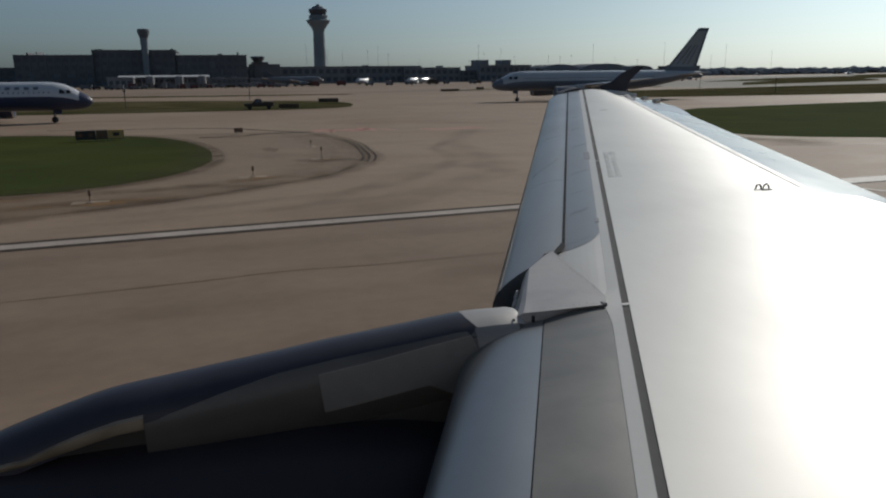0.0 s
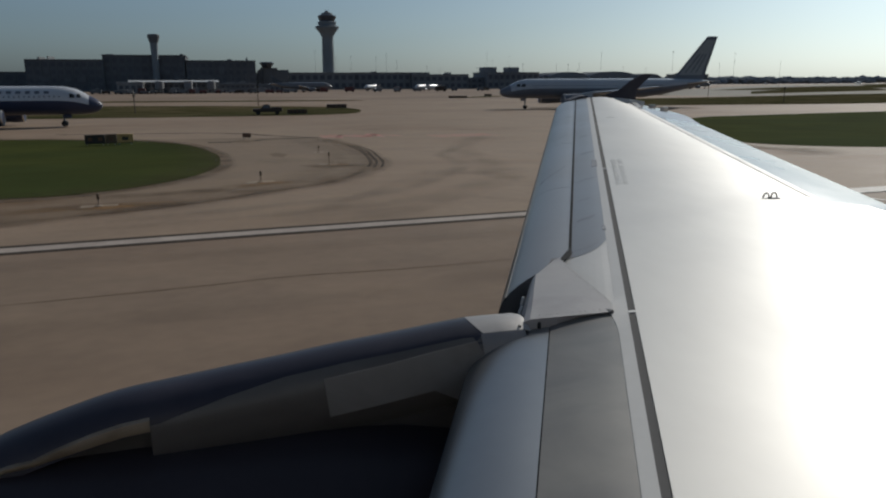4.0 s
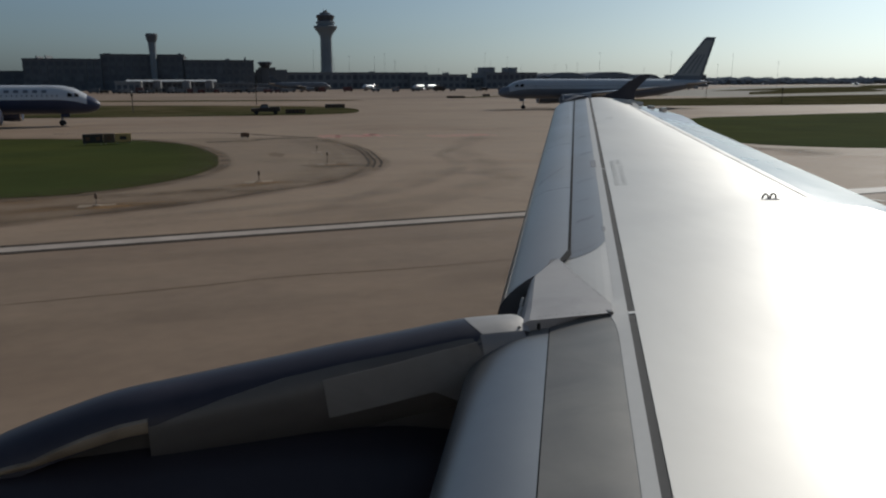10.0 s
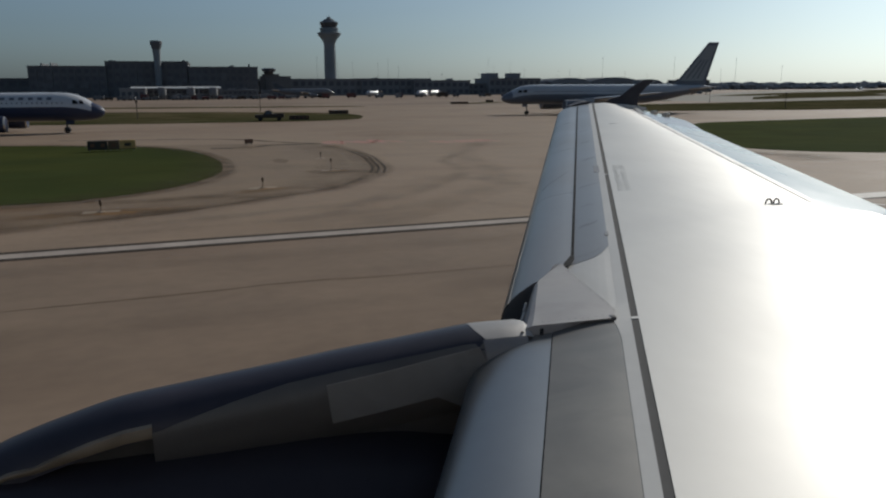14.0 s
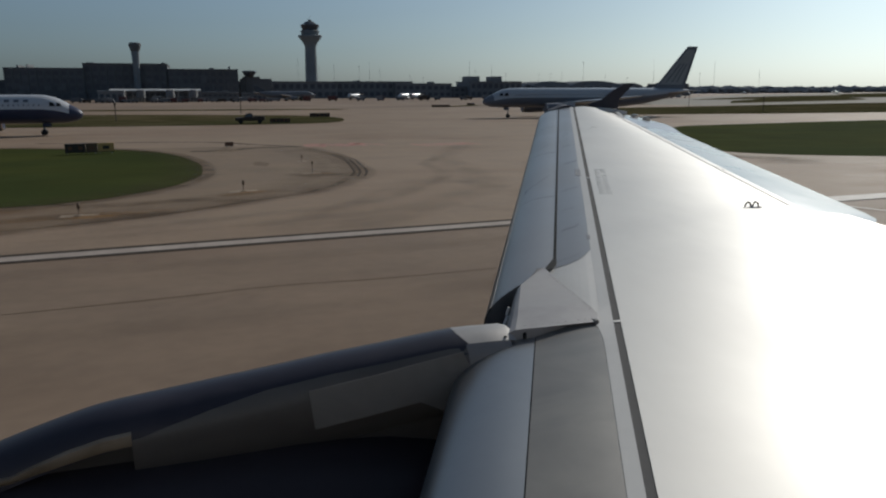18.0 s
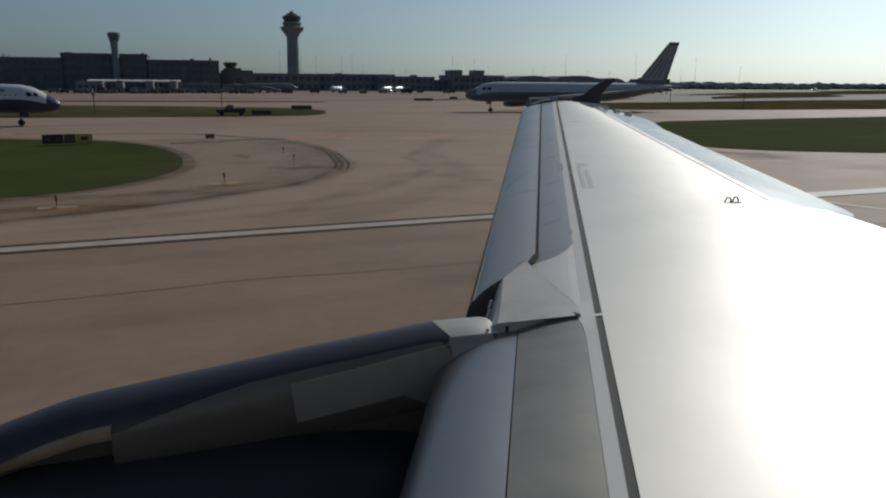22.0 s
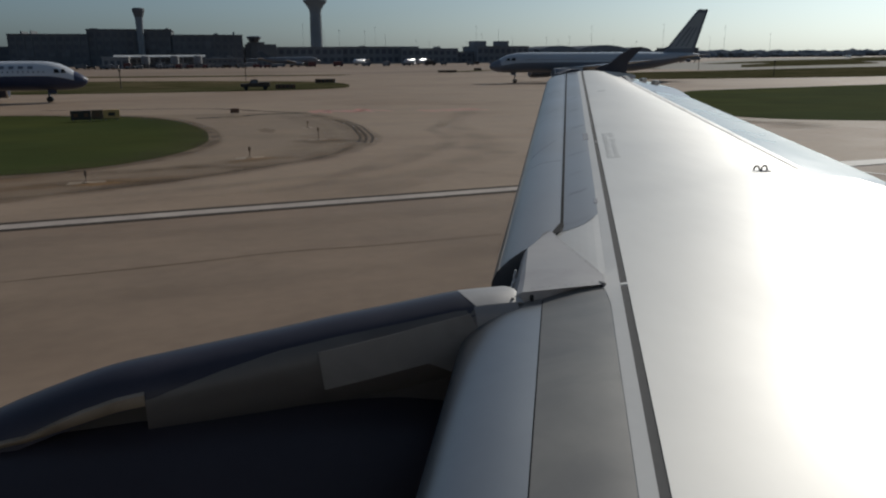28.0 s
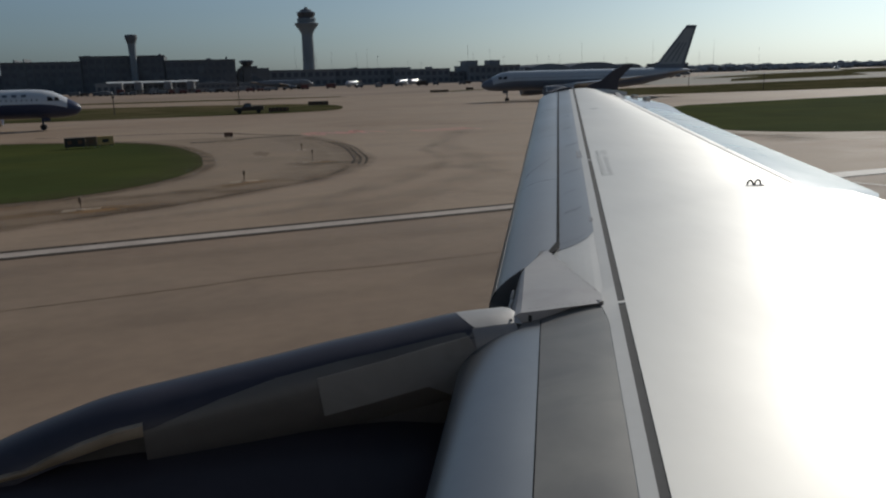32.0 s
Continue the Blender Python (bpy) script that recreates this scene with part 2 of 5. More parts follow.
M["terminal"] = surface("haze-lightened terminal cladding", (0.152, 0.162, 0.172), 0.85, 0, scale=0.05, fine=0.5, bump=0.05, spec=0.15)
M["concourse"] = surface("haze-lightened concourse cladding", (0.23, 0.235, 0.245), 0.85, 0, scale=0.05, fine=0.5, bump=0.05, spec=0.15)
M["hangar_roof"] = surface("haze-lightened roof sheet", (0.21, 0.22, 0.235), 1.0, 0, scale=0.1, fine=1, bump=0.02, spec=0.0)
M["canopy_white"] = surface("white canopy paint", (0.5, 0.5, 0.485), 0.6, 0, scale=0.3, fine=2, amount=0.2, bump=0.0)
M["terminal_pale"] = surface("grey terminal cladding", (0.3, 0.295, 0.29), 0.7, 0, scale=0.05, fine=0.5, bump=0.05)
M["gate_grey"] = surface("dull grey gate cladding", (0.2, 0.2, 0.205), 0.7, 0, scale=0.1, fine=1, bump=0.05)
M["facade_pale"] = surface("paler facade panel", (0.16, 0.17, 0.182), 0.8, 0, scale=0.1, fine=1, bump=0.02, spec=0.15)
# Bluer than plain concrete: the haze before the towers is in the colour.
M["concrete"] = surface("haze-blue grey tower concrete", (0.2, 0.235, 0.26), 0.8, 0, scale=0.1, fine=1, bump=0.1)
M["steel"] = surface("galvanised steel", (0.25, 0.25, 0.25), 0.5, 0.6, scale=1, fine=9, bump=0.0)
M["sign_black"] = surface("black sign face", (0.038, 0.028, 0.02), 0.5, 0, scale=1, fine=9, bump=0.0)
M["sign_yellow"] = surface("faded yellow sign face", (0.58, 0.36, 0.12), 0.5, 0, scale=1, fine=9, bump=0.0)
M["sign_brown"] = surface("faded brown sign face", (0.13, 0.08, 0.04), 0.6, 0, scale=1, fine=9, bump=0.0)
M["orange_pale"] = surface("faded orange board", (0.17, 0.095, 0.06), 0.7, 0, scale=1, fine=9, bump=0.0)
M["orange"] = surface("dull orange board", (0.16, 0.07, 0.03), 0.6, 0, scale=1, fine=9, bump=0.0)
M["red_truck"] = surface("red vehicle paint", (0.12, 0.035, 0.03), 0.6, 0, scale=1, fine=9, bump=0.0)
M["lamp_brown"] = surface("dull brown lamp paint", (0.15, 0.1, 0.065), 0.7, 0, scale=3, fine=15, bump=0.0)
M["truck"] = surface("dusty brown vehicle paint", (0.055, 0.038, 0.026), 0.7, 0, scale=1, fine=9, bump=0.0)
# Leaves coloured pale blue-grey to carry the haze over the distance.
M["leaf"] = surface("haze-grey far foliage", (0.22, 0.235, 0.25), 1.0, 0, scale=0.02, fine=0.3, bump=0.1, amount=0.2, spec=0.0)


# ---- mesh helpers ----
def mesh_object(name, bm, mat, parent=None, label="", smooth=False):
    me = bpy.data.meshes.new(name)
    bmesh.ops.recalc_face_normals(bm, faces=bm.faces)
    bm.to_mesh(me)
    bm.free()
    me.materials.append(M[mat])
    if smooth:
        me.shade_smooth()
        me.set_sharp_from_angle(angle=radians(35))
    ob = new(name, me)
    if parent:
        ob.parent = parent
    if label:
        ob["label"] = label
    return ob


def part(name, bm, mat, parent, label="", smooth=False):
    return mesh_object(name, bm, mat, parent, label, smooth)


def thing(name, label, category, m=None, group="", kind=""):
    ob = new(name)
    ob.empty_display_size = 0.3
    if m is not None:
        ob.matrix_basis = m
    return tagged(ob, label, category, group, kind)


def add_box(bm, lo, hi, bevel=0.0):
    c = [(a + b) / 2 for a, b in zip(lo, hi)]
    s = [b - a for a, b in zip(lo, hi)]
    made = bmesh.ops.create_cube(bm, size=1, matrix=Matrix.LocRotScale(c, None, s))
    if bevel:
        edges = {e for v in made["verts"] for e in v.link_edges}
        bmesh.ops.bevel(bm, geom=list(edges), offset=bevel, segments=2, affect="EDGES", profile=0.6)
    return bm


def box(lo, hi, bevel=0.0):
    return add_box(bmesh.new(), lo, hi, bevel)


def rings(bm, loops, close=True, caps=True):
    """Skin a list of equal rings of points."""
    vs = [[bm.verts.new(p) for p in lp] for lp in loops]
    n = len(vs[0])
    for a, b in zip(vs, vs[1:]):
        for i in range(n if close else n - 1):
            j = (i + 1) % n
            bm.faces.new((a[i], a[j], b[j], b[i]))
    if caps and close:
        bm.faces.new(vs[0][::-1])
        bm.faces.new(vs[-1])
    return bm


def turned(profile, axis="z", n=24, centre=(0, 0, 0), caps=True):
    """A body of revolution from (position along the axis, radius)."""
    loops = []
    for s, r in profile:
        lp = []
        for i in range(n):
            a = 2 * math.pi * i / n
            c, d = r * math.cos(a), r * math.sin(a)
            p = {"z": (c, d, s), "x": (s, c, d), "y": (d, s, c)}[axis]
            lp.append(tuple(u + v for u, v in zip(p, centre)))
        loops.append(lp)
    return rings(bmesh.new(), loops, True, caps)


def tube(bm, a, b, r, n=8, r2=None):
    a, b = Vector(a), Vector(b)
    q = (b - a).to_track_quat("Z", "Y")
    r2 = r if r2 is None else r2
    loops = []
    for p, rad in ((a, r), (b, r2)):
        loops.append([p + q @ Vector((rad * math.cos(2 * math.pi * i / n), rad * math.sin(2 * math.pi * i / n), 0)) for i in range(n)])
    return rings(bm, loops)


def plate(points, thickness, axis):
    """A flat outline of 3D points, given depth along axis."""
    bm = bmesh.new()
    d = Vector(axis) * thickness
    a = [Vector(p) for p in points]
    return rings(bm, [[p - d * 0.5 for p in a], [p + d * 0.5 for p in a]])


# ---- ground ----
def ground_z(y):
    s = min(1.0, max(0.0, (y - 22) / 53))
    return -1.3 * s * s * (3 - 2 * s)


def sheet(name, outline, mat, lift, label="", parent=None, kind="structure", category=""):
    """A flat area of the airfield that follows the fall of the ground."""
    bm = bmesh.new()
    bm.faces.new([bm.verts.new((x, y, 0)) for x, y in outline])
    lo, hi = min(p[1] for p in outline), max(p[1] for p in outline)
    for i in range(20):
        y = 22 + i * 53 / 19
        if lo < y < hi:
            bmesh.ops.bisect_plane(bm, geom=bm.faces[:] + bm.edges[:] + bm.verts[:], plane_co=(0, y, 0), plane_no=(0, 1, 0))
    for v in bm.verts:
        v.co.z = ground_z(v.co.y) + lift
    ob = mesh_object(name, bm, mat, parent, label)
    for p in ob.data.polygons:
        if p.normal.z < 0:
            p.flip()
    return tagged(ob, label, category, kind=kind)


def smooth_line(points, step=8):
    """Catmull-Rom through plan points."""
    out = []
    pts = [points[0]] + list(points) + [points[-1]]
    for p0, p1, p2, p3 in zip(pts, pts[1:], pts[2:], pts[3:]):
        for i in range(step):
            t = i / step
            out.append(tuple(0.5 * (2 * b + (c - a) * t + (2 * a - 5 * b + 4 * c - d) * t * t + (3 * b - a - 3 * c + d) * t ** 3) for a, b, c, d in zip(p0, p1, p2, p3)))
    return out + [points[-1]]


def stripe(name, line, width, mat, lift, label="", wobble=0.0, category="marking"):
    rng = random.Random(len(line) * 7 + int(width * 100))
    left, right = [], []
    for i, p in enumerate(line):
        a, b = Vector(line[max(0, i - 1)]), Vector(line[min(len(line) - 1, i + 1)])
        n = (b - a).normalized()
        n = Vector((-n.y, n.x))
        w = width * 0.5 * (1 + wobble * rng.uniform(-1, 1))
        left.append(Vector(p) + n * w)
        right.append(Vector(p) - n * w)
    bm = bmesh.new()
    vs = [[bm.verts.new((q.x, q.y, ground_z(q.y) + lift)) for q in side] for side in (left, right)]
    for i in range(len(line) - 1):
        bm.faces.new((vs[0][i], vs[0][i + 1], vs[1][i + 1], vs[1][i]))
    ob = mesh_object(name, bm, mat, None, label)
    for p in ob.data.polygons:
        if p.normal.z < 0:
            p.flip()
    return tagged(ob, label, category, kind="structure")


bm = bmesh.new()
ys = [-4500, -300, 0] + [22 + i * 53 / 19 for i in range(20)] + [120, 300, 900, 4800]
grid = [[bm.verts.new((x, y, ground_z(y))) for x in (-4500, -400, 0, 400, 4500)] for y in ys]
for a, b in zip(grid, grid[1:]):
    for i in range(4):
        bm.faces.new((a[i], a[i + 1], b[i + 1], b[i]))
tagged(mesh_object("ground", bm, "pave"), "tan worn concrete runway and taxiway surface", "ground", kind="structure")

near_grass = smooth_line([(-90, 92), (-50, 90.5), (-21.7, 88.8), (-13, 85.5), (-7.5, 82.7), (-2.9, 75.6), (-0.5, 64.2), (-0.1, 53.9), (-0.4, 47.5), (-1.7, 41.4), (-3.5, 37.6), (-5.6, 35.4), (-8.6, 34.2), (-30, 31), (-90, 28)], 5)
sheet("grass_island", near_grass, "grass", 0.03, "short green grass island beside the runway", category="grass")
mid_grass = smooth_line([(-160, 150), (-60, 142), (-20, 139), (11, 139), (22, 142.5), (27, 151), (29, 172), (20, 190), (-30, 212), (-160, 230)], 4)
sheet("grass_strip", mid_grass, "drygrass", 0.03, "thin olive grass strip between taxiways", category="grass")
sheet("grass_strip", smooth_line([(-200, 262), (20, 244), (42, 250), (20, 258), (-200, 285)], 4), "drygrass", 0.05, "thin olive grass strip between taxiways", category="grass")
field_grass = smooth_line([(51, 45), (47.2, 49.5), (45.8, 53), (45.6, 58), (47.5, 67), (60, 92), (75, 108), (84, 111), (100, 114), (125, 118), (260, 136), (400, 150), (400, 20), (120, 30), (70, 35.5)], 4)
sheet("grass_field", field_grass, "grass", 0.03, "green mown grass field beside the runway", category="grass")
sheet("grass_strip", smooth_line([(86, 168), (101, 166), (132, 163), (170, 161), (420, 165), (460, 310), (300, 286), (190, 250), (138, 234), (110, 215)], 4), "drygrass", 0.04, "thin olive grass strip between taxiways", category="grass")
sheet("grass_strip", smooth_line([(300, 425), (360, 440), (473, 487), (640, 560), (900, 760), (760, 760), (556, 644), (400, 520)], 4), "drygrass", 0.06, "thin far grass strip on the airfield", category="grass")
sheet("grass_strip", [(80, 270), (106, 300), (190, 296), (185, 288), (110, 291), (86, 268)], "drygrass", 0.06, "narrow dark grass strip on the apron", category="grass")
sheet("far_concrete", smooth_line([(190, 262), (420, 330), (1200, 700), (3200, 1500), (3200, 2400), (1000, 1100), (400, 560), (250, 400), (180, 300)], 3), "pale_pave", 0.02, "pale sunlit concrete far across the airfield", category="pavement")
sheet("grass_strip", smooth_line([(235, 300), (312, 338), (345, 352), (420, 400), (520, 520), (600, 640), (520, 600), (400, 470), (290, 370)], 4), "drygrass", 0.08, "thin olive grass oval on the far airfield", category="grass")
sheet("grass_strip", smooth_line([(700, 640), (900, 760), (1400, 1150), (2000, 1500), (1500, 1350), (1000, 1000), (760, 760)], 4), "drygrass", 0.1, "thin olive grass strip on the far airfield", category="grass")
EDGE = [(-300, 1.0), (-60, 18.7), (-20, 21.7), (-6, 22.6), (2, 23.3), (10, 23.9), (60, 27.5), (300, 44)]
sheet("taxiway_concrete", EDGE + [(300, 255), (-300, 255)], "pave_light", 0.004, "paler tan concrete of the taxiway beyond the runway edge", category="pavement")
stripe("runway_edge_line", EDGE, 0.64, "white_line", 0.008, "worn white painted runway edge line", 0.02)
for off in (0.48, -0.48):
    stripe("line_border", [(x, y + off) for x, y in EDGE], 0.34, "tar", 0.0075, "dark border along the runway edge line", 0.1)
sheet("paved_shoulder", smooth_line([(-120, 84), (-30, 84), (-0.9, 84), (6, 83.2), (10.4, 80), (12, 72), (11.9, 62), (10.6, 51), (8.8, 44.3), (5.5, 36.8), (1.3, 32.3), (-4.6, 28.2), (-20, 24.6), (-120, 16.5)], 5), "shoulder", 0.006, "brown asphalt shoulder round the grass island", category="pavement")
stripe("pavement_joint", smooth_line([(-40, 13.5), (-4.5, 16.8), (1.3, 17.5), (6.7, 17.6), (30, 19.5)], 6), 0.045, "stain", 0.006, "dark tarred joint across the runway", 0.6)
stripe("runway_bar", [(-62, 13.2), (-15, 16.2)], 3.0, "white_line", 0.008, "broad pale painted runway marking bar", 0.0)
stripe("runway_bar", [(24.6, 25.1), (45, 26.4)], 1.2, "glare_white", 0.01, "pale painted runway marking bar", 0.02)
stripe("runway_line", [(23.9, 23.6), (25.6, 19)], 0.2, "glare_white", 0.0105, "thin pale painted line on the runway", 0.02)
sheet("paved_shoulder", smooth_line([(70, 28), (46, 35.6), (42.4, 39.4), (41, 43), (41.3, 47.8), (42.4, 53), (44, 61), (46.2, 68), (58, 92), (61, 92), (48, 67), (46, 58), (46.4, 53), (48, 49.5), (52, 45), (70, 36.5)], 3), "shoulder", 0.006, "brown asphalt shoulder beside the grass field", category="pavement")
for k in range(3):
    o = 0.42 * k
    stripe("taxi_arc", smooth_line([(11.2 + o, 69.4), (11.2 + o, 63), (10.5 + o, 57), (9.4 + o, 49.2), (8.2 + o, 44)], 8), 0.17, "tar", 0.009, "dark tarred arc on the taxiway", 0.25)
stripe("pavement_joint", smooth_line([(-18, 96), (-2.5, 93.5), (2.7, 90.3), (5, 87), (7.8, 83.5), (10, 81.5)], 5), 0.7, "tar", 0.008, "dark joint across the taxiway", 0.3)
stripe("pavement_joint", smooth_line([(-1.2, 78.2), (0.8, 78.3), (2.6, 78.9), (4.9, 80.9), (7.6, 81.4), (10, 81.5)], 5), 1.0, "tar", 0.009, "dark joint across the taxiway", 0.3)
rng = random.Random(4)
for i in range(9):
    x = 10.5 + i * 0.85
    stripe("hold_marking", [(x, 82.5 + i * 0.1), (x + 0.55, 82.7 + i * 0.1 + rng.uniform(-0.3, 0.3))], rng.uniform(3.5, 6), "red_line", 0.009, "worn red painted hold marking")
for i in range(7):
    x = 22.5 + i * 1.0
    stripe("hold_marking", [(x, 80 + i * 0.1), (x + 0.5, 80.2 + i * 0.1)], rng.uniform(2, 4), "red_line", 0.007, "worn red painted hold marking")
for x, y, l, w in ((0.3, 49.6, 1.1, 0.5), (33, 62, 5, 1.0), (37, 66, 4, 1.0)):
    stripe("dark_patch", [(x, y), (x + l, y + 0.3)], w, "rubber_mark", 0.006, "dark repair patch in the pavement", 0.4)

def blot(x, y, rx, ry, mat, lift, seed, label):
    r = random.Random(seed)
    sheet("stain", [(x + rx * math.cos(a) * r.uniform(0.6, 1.1), y + ry * math.sin(a) * r.uniform(0.6, 1.1)) for a in [i * math.pi / 9 for i in range(18)]], mat, lift, label, category="stain")


for i, (x, y, rx, ry) in enumerate(((-5, 30.8, 1.6, 0.8), (-9, 28.6, 2.2, 0.5), (-2.2, 30.2, 1.0, 0.4), (1.2, 33.6, 1.2, 0.5), (5.2, 37.2, 0.8, 0.7), (8.4, 43.5, 0.6, 1.2), (2.4, 78.6, 1.5, 1.8), (-1.5, 72, 0.5, 1.6), (4.2, 60, 0.8, 3.0))):
    blot(x, y, rx, ry, "stain", 0.010 + 0.0005 * i, 40 + i, "ragged brown stain on the pavement")
for i, (x, y) in enumerate(((-4.6, 30.4), (1.7, 37.2), (6.5, 47.7))):
    blot(x + 0.5, y - 0.2, 0.9, 0.5, "rust", 0.018 + 0.0005 * i, 70 + i, "orange-brown rust stain beside an edge light")

# ---- soft marks on the pavement, thinning out towards their edges ----
def soft_mark(name, color, cover):
    m = surface(name, color, 0.85, 0, tuple(c * 0.8 for c in color), scale=0.6, fine=4, bump=0.05, spec=0.1)
    n, k = m.node_tree.nodes, m.node_tree.links
    fade, tex, rng_node, mul, clear, mix = n.new("ShaderNodeAttribute"), n.new("ShaderNodeTexNoise"), n.new("ShaderNodeMapRange"), n.new("ShaderNodeMath"), n.new("ShaderNodeBsdfTransparent"), n.new("ShaderNodeMixShader")
    geo = n.new("ShaderNodeNewGeometry")
    k.new(geo.outputs["Position"], tex.inputs["Vector"])
    fade.attribute_name = "fade"
    tex.inputs["Scale"].default_value, tex.inputs["Detail"].default_value = 0.45, 6
    rng_node.inputs["From Min"].default_value, rng_node.inputs["From Max"].default_value = 0.3, 0.62
    rng_node.inputs["To Min"].default_value, rng_node.inputs["To Max"].default_value = 0.25 * cover, cover
    k.new(tex.outputs[0], rng_node.inputs[0])
    mul.operation = "MULTIPLY"
    k.new(rng_node.outputs[0], mul.inputs[0])
    k.new(fade.outputs["Fac"], mul.inputs[1])
    k.new(mul.outputs[0], mix.inputs[0])
    k.new(clear.outputs[0], mix.inputs[1])
    k.new(n["Principled BSDF"].outputs[0], mix.inputs[2])
    k.new(mix.outputs[0], n["Material Output"].inputs[0])
    return m


M["soft_brown"] = soft_mark("thin brown dirt", (0.105, 0.072, 0.048), 0.42)
M["soft_dark"] = soft_mark("thin rubber film", (0.08, 0.065, 0.055), 0.1)
M["soft_tan"] = soft_mark("thin pale dust", (0.3, 0.23, 0.175), 0.22)
M["soft_orange"] = soft_mark("thin orange dirt", (0.25, 0.14, 0.06), 0.4)


def soft_stripe(name, line, width, mat, lift, label, fades=(0, 0.6, 1, 0.6, 0)):
    """A mark along a line whose strength across its width is given by fades, from its left to its right."""
    n = len(fades)
    rows, values = [], []
    for i, q in enumerate(line):
        a, b = Vector(line[max(0, i - 1)]), Vector(line[min(len(line) - 1, i + 1)])
        d = (b - a).normalized()
        side = Vector((-d.y, d.x))
        end = min(1.0, i / 4, (len(line) - 1 - i) / 4)
        row = []
        for j, f in enumerate(fades):
            c = Vector(q) + side * width * (0.5 - j / (n - 1))
            row.append((c.x, c.y, ground_z(c.y) + lift))
            values.append(f * end)
        rows.append(row)
    verts = [v for row in rows for v in row]
    faces = [(i * n + j, i * n + j + 1, (i + 1) * n + j + 1, (i + 1) * n + j) for i in range(len(rows) - 1) for j in range(n - 1)]
    me = bpy.data.meshes.new(name)
    me.from_pydata(verts, [], faces)
    me.materials.append(M[mat])
    me.attributes.new("fade", "FLOAT", "POINT").data.foreach_set("value", values)
    for poly in me.polygons:
        if poly.normal.z < 0:
            poly.flip()
    return tagged(new(name, me), label, "stain", kind="structure")


RIM = smooth_line([(9.8, 80), (11.4, 72), (11.3, 62), (10.1, 51), (8.4, 44.3), (5.5, 36.8), (1.3, 32.3), (-4.6, 28.2), (-20, 24.6), (-60, 20.5), (-120, 16.5)], 8)
def shifted(line, d):
    """The line moved d to its right."""
    out = []
    for i, q in enumerate(line):
        w = (Vector(line[min(len(line) - 1, i + 1)]) - Vector(line[max(0, i - 1)])).normalized()
        out.append((q[0] + w.y * d, q[1] - w.x * d))
    return out


soft_stripe("dirt_band", shifted(RIM, 0.75), 1.7, "soft_brown", 0.012, "dark brown dirt along the edge of the shoulder", (0.35, 0.75, 0.62, 0.4, 0.18, 0))
soft_stripe("dirt_band", shifted(RIM, -0.5), 1.6, "soft_brown", 0.0115, "thin brown dirt washed over the edge of the shoulder", (0, 0.12, 0.3, 0.5, 0.7))
soft_stripe("taxi_line", smooth_line([(10, 81.5), (11.3, 76), (11.8, 69.4), (11.3, 58.4), (10.2, 49.2), (8.6, 43), (5.5, 36.8), (1.3, 32.3), (-1.9, 30.3), (-4.6, 28.2), (-9, 26)], 8), 1.5, "soft_brown", 0.0128, "thin dark rubber tracks curving off the runway", (0, 0.35, 0.6, 0.35, 0))
soft_stripe("dirt_band", shifted(RIM, 2.2), 4.4, "soft_brown", 0.0125, "brown dirt on the asphalt shoulder", (0, 0.25, 0.45, 0.3, 0))
for i, (pts, w, mat) in enumerate((
        ([(13.5, 28.8), (13.9, 33.0), (13.4, 37.6), (11.7, 39.6), (9.8, 37.0), (7.0, 31.5), (4.6, 28.0), (0.5, 26.6)], 2.4, "soft_dark"),
        ([(14.5, 24.8), (11.2, 26.5), (9.6, 28.5), (7.9, 27.6), (5.8, 25.0), (2, 24.2)], 1.5, "soft_dark"),
        ([(8.5, 36.0), (6.5, 32.2), (4.9, 29.4), (3.4, 27.2), (0.5, 26.0), (-6, 25.0)], 1.1, "soft_dark"),
        ([(20, 64), (16, 55), (14.5, 46), (12.4, 40), (9, 34), (4, 29.5), (-6, 26)], 1.6, "soft_tan"),
        ([(30, 84), (21, 66), (17.5, 52), (15.5, 42), (13, 35), (8, 29), (0, 25.2)], 3.0, "soft_tan"),
        ([(28, 60), (22, 50), (19.5, 41), (17.5, 33), (15, 27)], 1.0, "soft_dark"),
        ([(40, 92), (31, 90), (22, 92), (12, 96)], 5.0, "soft_dark"),
        ([(32, 73), (25.3, 75.4), (19, 77), (14, 80)], 1.8, "soft_dark"),
        ([(11, 16.6), (6.8, 16.2), (0.6, 15.2), (-8, 14.4)], 1.6, "soft_dark"),
        ([(9, 19), (7.6, 17.8), (6.6, 16.4), (5.9, 14.5), (5.4, 12)], 0.5, "soft_dark"),
        ([(9.8, 19.6), (8.4, 18.2), (7.3, 16.6), (6.6, 14.5)], 0.35, "soft_dark"),
        ([(-10, 20.4), (0, 20.6), (14, 21.6)], 1.6, "soft_tan"),
        ([(112, 132), (104, 133.5), (97, 133)], 2.0, "soft_dark"),
        ([(1, 9), (5, 12.6), (8.6, 17), (10.5, 21.5)], 7.0, "soft_dark"),
        ([(2.5, 8), (6.5, 12.5), (9.5, 18)], 3.5, "soft_dark"),
        ([(37, 41), (42, 47), (40.5, 52), (42, 58)], 5.0, "soft_brown"))):
    soft_stripe("tyre_film", smooth_line(pts, 7), w, mat, 0.013 + 0.0005 * i, "faint worn film on the concrete")
